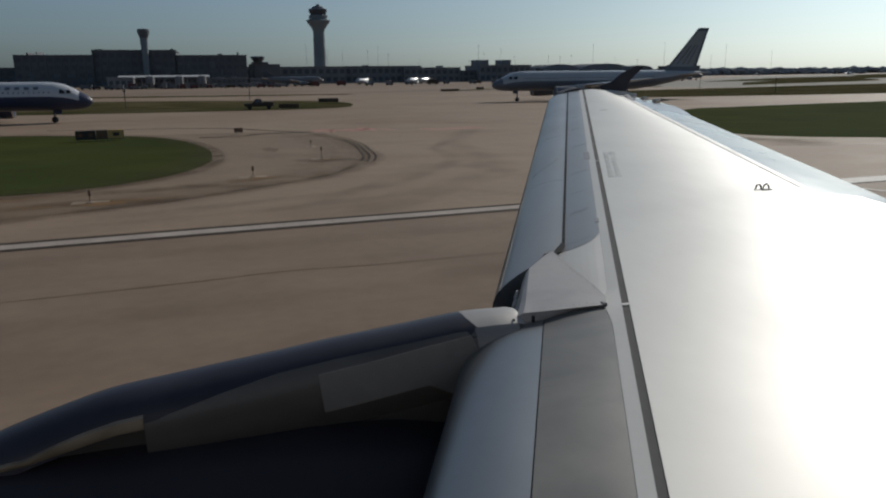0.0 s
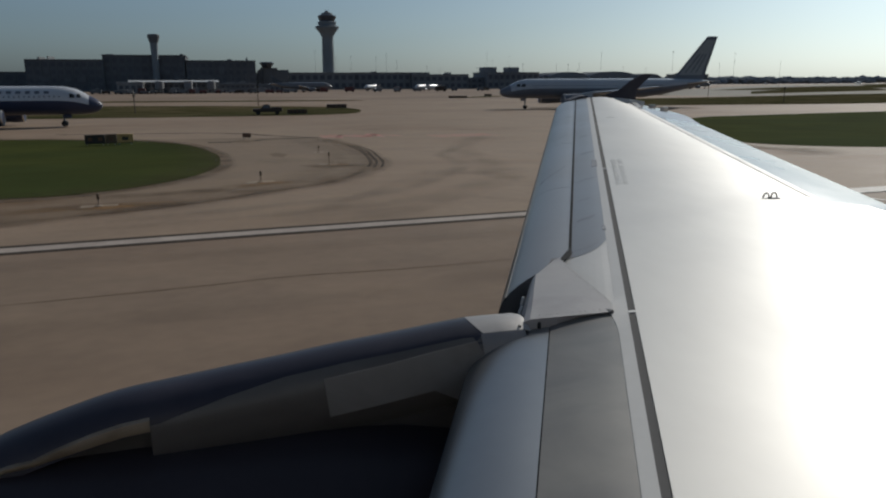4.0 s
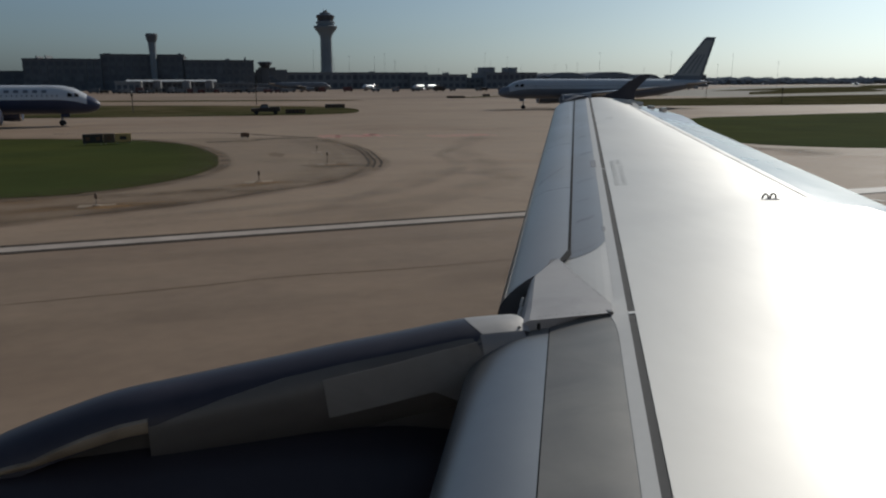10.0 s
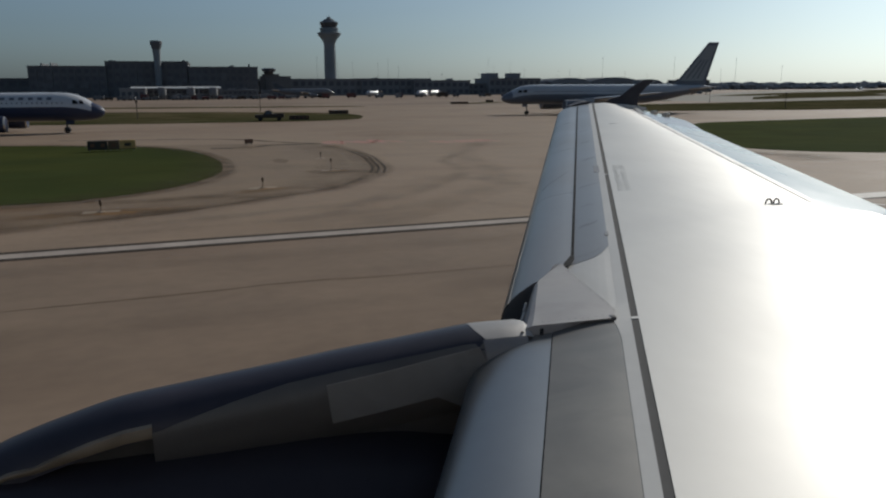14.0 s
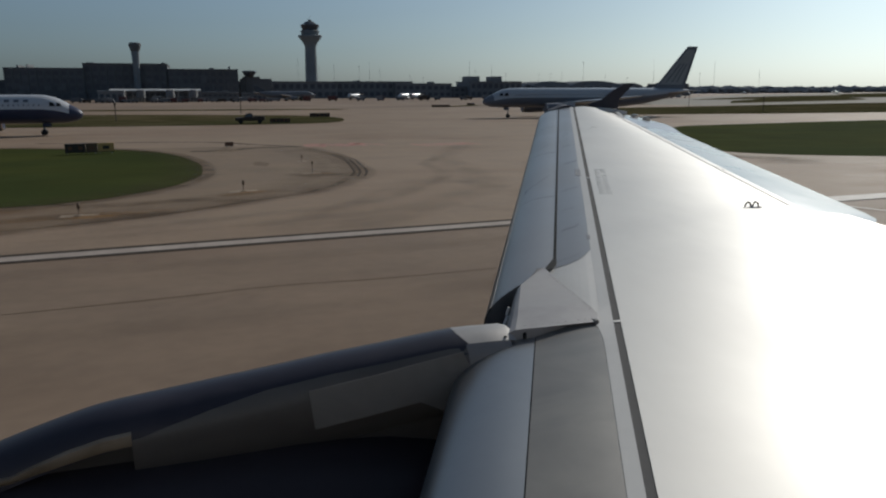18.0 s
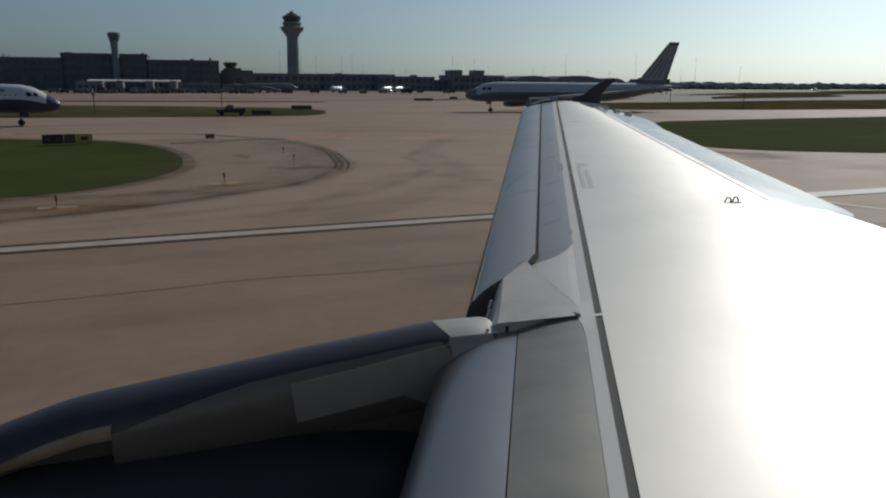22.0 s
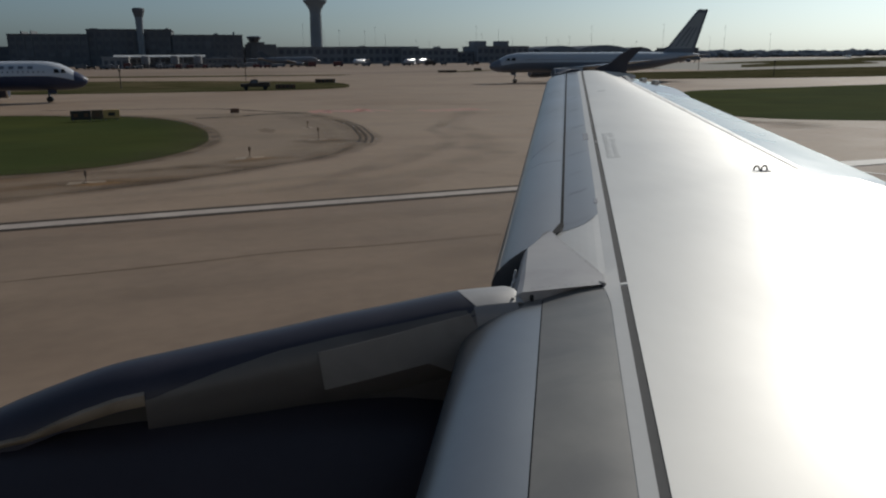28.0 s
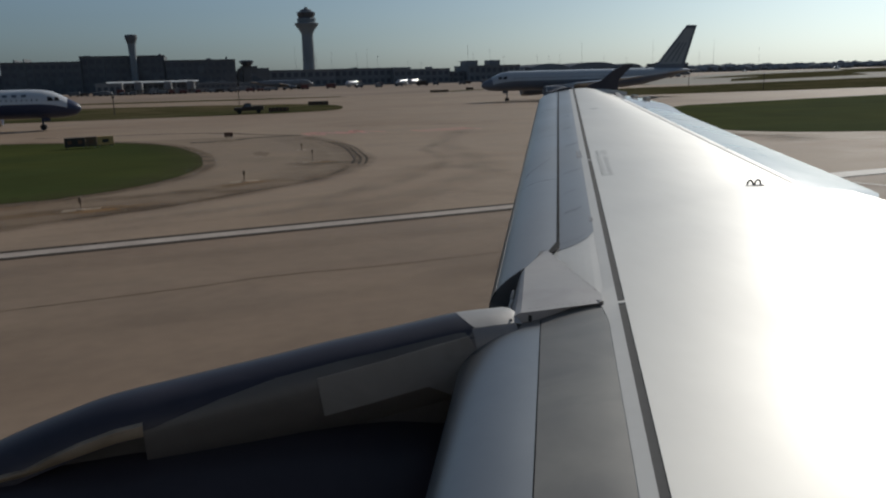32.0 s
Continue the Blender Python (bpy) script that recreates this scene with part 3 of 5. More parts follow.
for i, (x, y, l, w, mat) in enumerate(((12.4, 38.6, 2.6, 5.0, "soft_dark"), (4.2, 52, 2.6, 9.0, "soft_dark"), (4.3, 28, 1.6, 1.0, "soft_dark"), (-4.6, 29.6, 3.6, 1.6, "soft_orange"), (-8.6, 31.5, 4.0, 2.2, "soft_orange"), (2.0, 35.5, 2.2, 1.6, "soft_orange"), (6.0, 25.2, 2.2, 1.6, "soft_dark"), (-2.5, 33.2, 3.0, 2.0, "soft_brown"), (6.5, 46, 1.6, 4.0, "soft_brown"))):
    soft_stripe("dirt_blot", [(x + l * (k / 8 - 1), y + 0.1 * k) for k in range(17)], w, mat, 0.022 + 0.0005 * i, "soft stain on the pavement", (0, 0.5, 0.9, 1, 0.9, 0.5, 0))
soft_stripe("grass_wear", [(x - 1.3, y + 0.3) for x, y in near_grass], 4.2, "soft_brown", 0.0335, "thin worn grass along the rim of the island", (0.5, 0.5, 0.42, 0.3, 0.12, 0))
soft_stripe("grass_fringe", [(x + 0.3, y - 0.5) for x, y in near_grass], 1.7, "soft_brown", 0.034, "thin brown fringe of dry grass and soil", (0, 0.5, 0.8, 0.5, 0))

# ---- own aircraft ----
jet = thing("airliner", "grey-winged airliner with slats and flaps lowered, standing on the runway", "airliner")


def xa(y):
    return 0.484 * y + 0.45


def zw(y):
    return 2.725 + 0.093 * y


def strip_solid(y0, y1, fore, aft, top, thick, ny=12, nx=6, shear=0.0):
    """A skin panel between two spanwise lines; top(v, y) is its height over the wing plane."""
    loops = []
    for j in range(ny + 1):
        yb = y0 + (y1 - y0) * j / ny
        up, low = [], []
        for i in range(nx + 1):
            v = i / nx
            y = yb + shear * v ** 5 * (1 - j / ny)
            x = fore(y) * (1 - v) + aft(y) * v
            z = zw(y) + top(v, y)
            up.append((x, y, z))
            low.append((x, y, z - thick(v)))
        loops.append(up + low[::-1])
    return rings(bmesh.new(), loops)


def spoil_x(y):
    return 6.28 + 0.299 * (y - 7.54)


def rear_x(y):
    if y > 6.46:
        return spoil_x(y)
    return spoil_x(6.46) + min(1.0, (6.46 - y) / 0.35) * (6.36 - spoil_x(6.46))


def flap_te(y):
    x = 8.14 + 0.28 * (y - 9.19)
    return x if y > 6.8 else 7.471 - (6.8 - y) * 1.05


def skin(v, y):
    return 0.03 * math.sin(math.pi * v) - 0.1 * v ** 1.5


def skin_z(x, y):
    v = min(1, max(0, (x - xa(y)) / (rear_x(y) - xa(y))))
    return zw(y) + skin(v, y)


part("wing_skin", strip_solid(0.2, 15.0, lambda y: xa(y) + 0.028, rear_x, skin, lambda v: 0.35 - 0.25 * v, 60, 12), "wing", jet, "pale grey painted upper wing skin", True)
part("spar_seal", strip_solid(0.2, 15.0, lambda y: xa(y) - 0.022, lambda y: xa(y) + 0.028, lambda v, y: -0.004, lambda v: 0.2, 40, 1), "sealant", jet, "dark matt tone line along the wing")
def panel_aft(y):
    """Rear edge of the inboard leading edge panel, curving forward at the fairing."""
    return xa(y) - 0.1 - 0.05 * max(0, (min(y, 3.97) - 3.62) / 0.33) ** 1.8 * (1 if y < 4.05 else 0)


part("edge_strip", strip_solid(0.2, 15.0, panel_aft, lambda y: xa(y) - 0.022, lambda v, y: -0.010 + 0.010 * v, lambda v: 0.2, 120, 1), "strip", jet, "pale metal strip ahead of the seal")
for y in (3.875, 7.9):
    part("seal_clip", strip_solid(y, y + 0.028, lambda y: xa(y) - 0.022, lambda y: xa(y) + 0.03, lambda v, y: 0.002, lambda v: 0.02, 1, 1), "strip", jet, "small pale clip across the seal")


def nose_drop(v):
    return -0.012 - 0.075 * (1 - min(1, max(0, v))) ** 1.6


part("leading_edge_panel", strip_solid(0.2, 3.97, lambda y: xa(y) - 0.533, panel_aft, lambda v, y: 0.6 * nose_drop(0.167 + 0.833 * v) - 0.005, lambda v: 0.2, 40, 6), "panel", jet, "dull grey fixed leading edge panel", True)
part("leading_edge_panel", strip_solid(5.06, 15.0, lambda y: xa(y) - 0.55, lambda y: xa(y) - 0.1, lambda v, y: nose_drop(v) + 0.004, lambda v: 0.2, 40, 10, 0.26), "slat", jet, "blue-grey fixed leading edge panel", True)
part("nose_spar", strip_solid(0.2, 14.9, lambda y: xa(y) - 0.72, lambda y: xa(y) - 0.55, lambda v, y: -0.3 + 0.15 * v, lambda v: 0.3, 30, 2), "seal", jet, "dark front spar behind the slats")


def slat(y0, y1, te, nose, ends, name_label, ny=10, tip=0.0):
    """A drooped slat with a rounded nose, hollow at the back."""
    loops = []
    for j in range(ny + 1):
        f = j / ny
        lp = []
        up = []
        for i in range(12):
            u = i / 11
            y = y0 + (y1 - y0) * f + ends(u) * (1 - f) + tip * max(0, 1 - u / 0.35) * f ** 4
            xt, xn = xa(y) + te(y), xa(y) + nose(y)
            x = xt + (xn - xt) * math.sin(u * math.pi / 2) ** 1.0
            z = zw(y) - 0.05 - 0.25 * (1 - math.cos(u * math.pi / 2)) ** 1.15
            up.append((x, y, z))
        y = y0 + (y1 - y0) * f
        xt, xn = xa(y) + te(y), xa(y) + nose(y)
        low = []
        for u, dx, dz in ((1, 0.05, -0.40), (1, 0.16, -0.42), (0.6, 0.24, -0.3), (0.2, 0.38, -0.14), (0, 0.5, -0.064)):
            yy = y + ends(u) * (1 - f)
            low.append((xa(yy) + nose(yy) + dx, yy, zw(yy) + dz))
        loops.append(up + low)
    ob = part("slat", rings(bmesh.new(), loops), "slat" if y0 > 4 else "slat_inboard", jet, name_label, True)
    # Dark band painted along the nose for the ground it mirrors.
    if y0 > 4:
        caps = [[(x - d, y, z + d) for d, row in ((0.0015, lp[8:12]), (-0.006, lp[8:12][::-1])) for x, y, z in row] for lp in loops]
        part("nose_strip", rings(bmesh.new(), caps), "slat_nose", ob, "dark strip along the slat nose, coloured as mirrored ground", True)
    return ob


slat(0.22, 3.955, lambda y: -0.54, lambda y: -1.05, lambda u: 0.04 * (1 - u), "drooped bare aluminium slat inboard of the engine", 16, 0.1)
for a, b, s in ((4.62, 7.30, 1), (7.308, 9.9, 0), (9.908, 12.5, 0), (12.508, 14.85, 0)):
    slat(a, b, lambda y: -0.426 + 0.006 * (y - 5), lambda y: -0.945 + 0.012 * (y - 5), lambda u: s * (0.1 + 0.33 * (1 - u) ** 2.6 + 0.12 * max(0, (0.12 - u) / 0.12)), "drooped bare aluminium slat outboard of the engine")
# Dark strips put the shadow in the slat gap into colour.
part("slat_gap_seal", strip_solid(0.22, 3.95, lambda y: xa(y) - 0.5395, lambda y: xa(y) - 0.5335, lambda v, y: -0.06, lambda v: 0.03, 20, 1), "seal", jet, "dark strip coloured as shade in the gap behind the slat")
part("slat_gap_seal", strip_solid(5.2, 14.85, lambda y: xa(y) - 0.432 + 0.006 * (y - 5), lambda y: xa(y) - 0.406 + 0.006 * (y - 5), lambda v, y: nose_drop((0.118 + 0.026 * v + 0.006 * (y - 5)) / 0.45) + 0.009, lambda v: 0.03, 30, 1), "seal", jet, "dark strip coloured as shade in the gap behind the slat")

M["smudge"] = soft_mark("thin grey smudge", (0.035, 0.035, 0.042), 0.33)


def panel_z(dx, y):
    return zw(y) + nose_drop((dx + 0.55) / 0.45) + 0.006


def slat_z(dx, y):
    """Upper face of an outboard slat, dx from the seal line."""
    te, nose = -0.426 + 0.006 * (y - 5), -0.945 + 0.012 * (y - 5)
    u = math.asin(min(1.0, max(0.0, (dx - te) / (nose - te))))
    return zw(y) - 0.05 - 0.25 * (1 - math.cos(u)) ** 1.15 + 0.004


def smudge(line, width, height, strength=1.0):
    """A soft scrape on the wing's leading edge; the line holds (dx, y), dx from the seal line."""
    pts = smooth_line(line, 6)
    verts, values = [], []
    for i, (dx, y) in enumerate(pts):
        for k, f in ((-0.5, 0), (0.0, 1.0), (0.5, 0)):
            yy = y + k * width
            verts.append((xa(yy) + dx, yy, height(dx, yy)))
            values.append(f * strength * min(1.0, i / 3, (len(pts) - 1 - i) / 3))
    me = bpy.data.meshes.new("smudge")
    me.from_pydata(verts, [], [(i * 3 + j, i * 3 + j + 1, i * 3 + j + 4, i * 3 + j + 3) for i in range(len(pts) - 1) for j in (0, 1)])
    me.materials.append(M["smudge"])
    me.attributes.new("fade", "FLOAT", "POINT").data.foreach_set("value", values)
    for poly in me.polygons:
        if poly.normal.z < 0:
            poly.flip()
    ob = new("smudge", me)
    ob.parent = jet
    ob["label"] = "soft dark scrape across the leading edge"


for line, width, strength in (
        ([(-0.32, 8.9), (-0.198, 8.96), (-0.1, 9.03)], 0.16, 0.9), ([(-0.37, 5.94), (-0.3, 5.99), (-0.24, 6.0), (-0.17, 6.06)], 0.1, 1.0),
        ([(-0.33, 10.17), (-0.25, 10.24), (-0.17, 10.25)], 0.2, 0.8), ([(-0.37, 7.42), (-0.25, 7.48), (-0.11, 7.52)], 0.1, 0.45),
        ([(-0.34, 11.3), (-0.25, 11.36), (-0.16, 11.37)], 0.25, 0.6), ([(-0.36, 6.62), (-0.28, 6.66), (-0.2, 6.67)], 0.07, 0.4),
        ([(-0.42, 5.2), (-0.34, 5.19), (-0.26, 5.2), (-0.15, 5.3)], 0.1, 0.35)):
    smudge(line, width, panel_z, strength)
smudge([(-0.79, 7.8), (-0.71, 7.95), (-0.63, 8.07), (-0.47, 8.42)], 0.12, slat_z, 0.7)
smudge([(-0.81, 7.72), (-0.79, 7.8), (-0.76, 7.86)], 0.16, slat_z, 1.0)
smudge([(-0.72, 10.3), (-0.62, 10.45), (-0.5, 10.6)], 0.16, slat_z, 0.4)
for dx, y, l, w in ((-0.122, 8.28, 0.036, 0.19), (-0.106, 5.64, 0.016, 0.055)):
    part("patch", plate([(xa(y + sy * w) + dx + sx * l, y + sy * w, panel_z(dx + sx * l, y + sy * w)) for sx, sy in ((-1, -1), (1, -1), (1, 1), (-1, 1))], 0.002, (0, 0, 1)), "scuff", jet, "small grey repair patch")
# fixed fairing over the pylon, between the slats
loops = []
for j in range(9):
    f = j / 8
    lp = []
    yb = 3.9 + 0.65 * f
    for i in range(17):
        u = i / 16
        y = yb + f * min(0.38, 1.95 * u * (0.62 - 0.34 * f))
        x = (xa(y) - 0.745 + 0.03 * f) * (1 - u) + (xa(y) - 0.125 - 0.43 * max(0, y - 4.05)) * u
        lp.append((x, y, zw(y) + 0.006 - 0.06 * max(0, (0.1 - u) / 0.1) ** 1.5))
    xn = xa(yb) - 0.745 + 0.03 * f
    lp = [(xn + 0.01, yb, zw(yb) - 0.36), (xn - 0.012, yb, zw(yb) - 0.16)] + lp + [(xa(yb) - 0.13 - 0.3 * f, yb + 0.09 * (1 - f), zw(yb) - 0.05), (xn + 0.3, yb + 0.2 * (1 - f), zw(yb) - 0.3)]
    loops.append(lp)
part("pylon_apron", rings(bmesh.new(), loops), "fair", jet, "light grey riveted fairing over the engine pylon", False)
part("leading_edge_panel", strip_solid(4.05, 5.5, lambda y: xa(y) - 0.55, lambda y: xa(y) - 0.1, lambda v, y: nose_drop(v) + 0.001, lambda v: 0.1, 8, 8), "strip", jet, "light grey fixed panel beside the fairing")
bm = bmesh.new()
rng = random.Random(2)
for i in range(11):
    f = (i + rng.uniform(-0.25, 0.25)) / 10
    for p in ((xa(3.95) - 0.62 + 0.45 * f, 3.945), (xa(4.1 + 0.65 * f) - 0.16 - 0.29 * f, 4.1 + 0.65 * f)):
        bmesh.ops.create_cone(bm, cap_ends=True, segments=6, radius1=0.0035, radius2=0.003, depth=0.004, matrix=Matrix.Translation((p[0], p[1], zw(p[1]) + 0.0065)))
tagged(part("rivets", bm, "scuff", jet, "rows of dark rivets"), kind="stuff")
part("latch", box((xa(3.93) - 0.16, 3.905, zw(3.93) - 0.02), (xa(3.93) - 0.13, 3.945, zw(3.93) + 0.01), 0.004), "slat_nose", jet, "small dark latch at the fairing corner")
# Dark plate painted where the slat gap's shade widens.
part("slat_notch", plate([(xa(y) + dx, y, zw(y) - 0.04) for dx, y in ((-0.52, 4.96), (-0.439, 5.01), (-0.402, 5.15), (-0.405, 5.26), (-0.441, 5.21))], 0.006, (0, 0, 1)), "seal", jet, "dark plate coloured as the shaded notch ending the slat gap")
part("latch", box((xa(3.93) - 0.66, 3.915, zw(3.93) - 0.1), (xa(3.93) - 0.61, 3.95, zw(3.93) - 0.05), 0.004), "seal", jet, "small dark latch under the fairing")

# Bright pieces added for the sunlight glimpsed through the slat gap.
part("slat_track", box((xa(4.6) - 0.72, 4.52, zw(4.6) - 0.24), (xa(4.6) - 0.5, 4.56, zw(4.6) - 0.14), 0.01), "metal", jet, "bright sliver in the slat gap, coloured for sunlit ground")

part("slat_track", plate([(1.757, 4.3, 2.98), (1.785, 4.3, 2.985), (1.797, 4.3, 3.05), (1.782, 4.3, 3.05)], 0.03, (0, 1, 0)), "strip", jet, "bright sliver in the slat gap, coloured for sunlit ground")
part("slat_track", plate([(1.788, 4.33, 3.05), (1.803, 4.33, 3.055), (1.812, 4.33, 3.1), (1.803, 4.33, 3.1)], 0.02, (0, 1, 0)), "strip", jet, "bright sliver in the slat gap, coloured for sunlit ground")
for x, y, h in ((1.73, 3.9, 0.05), (1.60, 3.885, 0.035)):
    part("clip", box((x - 0.008, y - 0.015, zw(y) - 0.02 - h * 0.7), (x + 0.008, y + 0.01, zw(y) - 0.015), 0.003), "seal", jet, "small dark clip under the fairing edge")

# trailing edge
for a, b in ((6.46, 8.6), (8.62, 10.6), (10.62, 12.6), (12.62, 14.8)):
    part("spoiler", strip_solid(a, b, lambda y: spoil_x(y) + 0.03, lambda y: spoil_x(y) + 0.16, lambda v, y: -0.1 - 0.02 * v, lambda v: 0.04, 6, 2), "strip", jet, "white spoiler trailing strip")
part("spoiler_gap", strip_solid(6.46, 14.8, lambda y: spoil_x(y), lambda y: spoil_x(y) + 0.03, lambda v, y: -0.1008, lambda v: 0.04, 12, 1), "seam", jet, "grey gap along the spoilers")


def tip_share(y):
    """How far the aileron has turned into the fixed wing tip."""
    k = min(1.0, max(0.0, (y - 13.25) / 0.75))
    return k * k * (3 - 2 * k)


def hinge_te(y):
    k = tip_share(y)
    return flap_te(y) * (1 - k) + (9.3 + 0.065 * (y - 13.93)) * k


def hinge_top(v, y):
    k = tip_share(y)
    return (-0.15 - 0.21 * v ** 1.1) * (1 - k) + (-0.108 - 0.14 * v) * k


for a, b, n in ((6.3, 11.9, "flap"), (11.93, 15.0, "aileron")):
    part(n, strip_solid(a, b, lambda y: spoil_x(y) + 0.1, hinge_te, hinge_top, lambda v: 0.16 - 0.145 * v, 24, 6), "flap", jet, "blue-grey lowered trailing edge " + n, True)
for y in (7.6, 11.6):
    part("flap_track_fairing", turned([(flap_te(y) - 1.6, 0.02), (flap_te(y) - 1.2, 0.13), (flap_te(y) - 0.4, 0.16), (flap_te(y) - 0.1, 0.08), (flap_te(y) + 0.1, 0.01)], "x", 12, (0, y, zw(y) - 0.72)), "wing", jet, "pointed grey flap track fairing", True)
for x, y in ((9.1, 14.35), (9.05, 14.75)):
    part("static_bracket", box((x - 0.06, y - 0.1, zw(y) - 0.24), (x + 0.05, y + 0.05, zw(y) - 0.14), 0.02), "metal", jet, "small bright bracket near the wing tip")

# wing tip
part("tip_cap", strip_solid(15.0, 15.3, lambda y: xa(y) - 0.55 + (y - 15) * 2.0, lambda y: 9.02 - (y - 15) * 0.3, lambda v, y: -0.08 * (2 * v - 1) ** 2 - 0.02 - 0.5 * (y - 15) ** 2, lambda v: 0.15 - 0.08 * v, 4, 8), "wing", jet, "pale grey wing tip cap", True)
part("wingtip_fence", plate([(x, 15.3, z) for x, z in ((8.2, 4.17), (8.3, 4.21), (8.55, 4.275), (8.82, 4.47), (9.09, 4.606), (9.3, 4.622), (9.307, 4.569), (9.126, 4.426), (8.971, 4.263), (8.957, 4.08), (9.1, 3.7), (8.9, 3.66), (8.5, 3.98))], 0.05, (0, 1, 0)), "fence", jet, "dark navy swept wingtip fence")
part("tip_lead", plate([(x, 15.12, z) for x, z in ((7.13, 4.0), (7.2, 4.065), (7.45, 4.145), (7.63, 4.157), (7.6, 4.11), (7.36, 4.06))], 0.3, (0, 1, 0)), "fence", jet, "dark leading corner of the wing tip")
part("tip_gap", plate([(x, y, zw(y) - 0.108) for x, y in ((8.33, 14.1), (8.39, 14.03), (8.86, 15.1), (8.9, 15.28), (8.8, 15.28))], 0.006, (0, 0, 1)), "scuff", jet, "dark gap behind the wing tip")

# escape rope bracket and stencils
HX, HY = 5.36, 6.4
HZ = skin_z(HX, HY)
hook = part("rope_bracket", box((HX - 0.105, HY - 0.03, HZ - 0.005), (HX + 0.105, HY + 0.03, HZ + 0.006), 0.003), "scuff", jet, "small grey escape rope bracket")
for x in (HX - 0.047, HX + 0.047):
    bm = bmesh.new()
    pts = [Vector((x + 0.036 * math.cos(a), HY, HZ + 0.006 + 0.05 * math.sin(a))) for a in [i * math.pi / 8 for i in range(9)]]
    for q0, q1 in zip(pts, pts[1:]):
        tube(bm, q0, q1, 0.0085, 6)
    part("loop", bm, "seal", hook)
part("foot", box((HX - 0.16, HY - 0.02, HZ - 0.004), (HX - 0.1, HY + 0.02, HZ + 0.005), 0.002), "scuff", hook)
rng = random.Random(6)
for i in range(2):
    for j in range(15):
        y = 7.1 + j * 0.088
        x = 3.995 + i * 0.085 + 0.485 * (y - 7.1)
        if rng.random() < 0.9:
            w = rng.uniform(0.05, 0.072)
            part("stencil_bar", box((x, y, skin_z(x, y) - 0.01), (x + w, y + rng.uniform(0.04, 0.06), skin_z(x, y) + 0.002)), "stencil", jet)
for x, y in ((6.45, 11.9),):
    part("stencil_bar", box((x, y, skin_z(x, y) - 0.01), (x + 0.12, y + 0.06, skin_z(x, y) + 0.003)), "stencil", jet)

# engine: pylon, cowl, strip for reflected light
top_line = [(-1.9, 2.42), (-1.35, 2.62), (-1.14, 2.712), (-0.87, 2.801), (-0.6, 2.873), (-0.32, 2.91), (-0.03, 2.945), (0.27, 2.98), (0.58, 3.02), (0.9, 3.052), (1.24, 3.09)]


def half_ring(x, z, w, low):
    return [(x, 4.0 - w * math.cos(math.pi * i / 12), z - w * low + w * low * math.sin(math.pi * i / 12)) for i in range(13)]


part("pylon", rings(bmesh.new(), [half_ring(x, z, 0.22, 0.75) for x, z in smooth_line(top_line[:6], 5)[:-1] + top_line[5:] + [(1.32, 3.097), (1.5, 3.098)]]), "pylon", jet, "dark blue-grey rounded engine pylon", True)
def arc_skin(stations, a0, a1, thick=0.02, squash=0.75):
    """A thin curved skin over the pylon between two angles; 90 is its crest."""
    steps = [radians(a0 + (a1 - a0) * i / 8) for i in range(9)]
    return rings(bmesh.new(), [[(x + lean * (1 - math.sin(a)), 4.0 - r * math.cos(a), z - 0.165 + r * squash * math.sin(a)) for r, turn in ((w, steps), (w - thick, steps[::-1])) for a in turn] for x, z, w, lean in stations])


part("pylon_fairing", arc_skin(((1.315, 3.096, 0.224, 0.2), (1.45, 3.098, 0.222, 0.1), (1.62, 3.097, 0.22, 0.0), (1.66, 3.088, 0.218, 0.0)), 48, 165), "bare", jet, "bare metal pylon fairing at the wing", True)
# The lower side gets a darker colour in place of its shade.
part("fairing_side", arc_skin(((1.35, 3.096, 0.224, 0.0), (1.45, 3.098, 0.222, 0.0), (1.62, 3.098, 0.22, 0.0)), -5, 47.5), "fairing_shade", jet, "lower side of the fairing, coloured darker for shade", True)
side = []
for x, z in [(-0.428, 2.895), (-0.38, 2.902)] + top_line[5:] + [(1.31, 3.09), (1.4, 3.094)]:
    crest = 44 * min(1.0, max(0.1, (x + 0.46) / 0.75)) ** 0.6
    row = [(x, 4.0 - 0.224 * math.cos(a), z - 0.165 + 0.168 * math.sin(a)) for a in [radians(5 + (crest - 5) * k) for k in (1, 0.75, 0.5, 0.25, 0)]]
    row += [(x, 3.779, z - 0.2), (x, 3.788, z - 0.27), (x, 3.808, z - 0.34), (x, 3.845, z - 0.42), (x, 3.89, z - 0.48), (x, 3.95, z - 0.52), (x, 3.95, z - 0.1)]
    side.append(row)
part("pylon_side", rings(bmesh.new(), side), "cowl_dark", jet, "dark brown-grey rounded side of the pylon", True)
# The core is coloured darker than the pylon side.
part("pylon_core", rings(bmesh.new(), [[(x, 3.87, z - 0.19), (x, 3.87, 1.9), (x, 4.13, 1.9), (x, 4.13, z - 0.16)] for x, z in top_line[2:] + [(1.32, 3.09), (1.7, 3.09)]]), "cowl_low", jet, "darker core of the pylon")
NY, NZ = 4.0, 1.53
cowl = [(-2.35, 0.86), (-2.3, 0.93), (-2.1, 1.0), (-1.7, 1.05), (-1.2, 1.08), (-0.5, 1.09), (0.4, 1.08), (0.44, 1.075), (0.9, 1.03), (1.5, 0.9), (2.0, 0.74)]
part("fan_cowl", turned(cowl[1:8], "x", 48, (0, NY, NZ)), "navy", jet, "glossy navy engine fan cowl", True)
part("reverser_cowl", turned([(x, r) for x, r in cowl[7:]], "x", 48, (0, NY, NZ)), "navy", jet, "navy thrust reverser cowl", True)
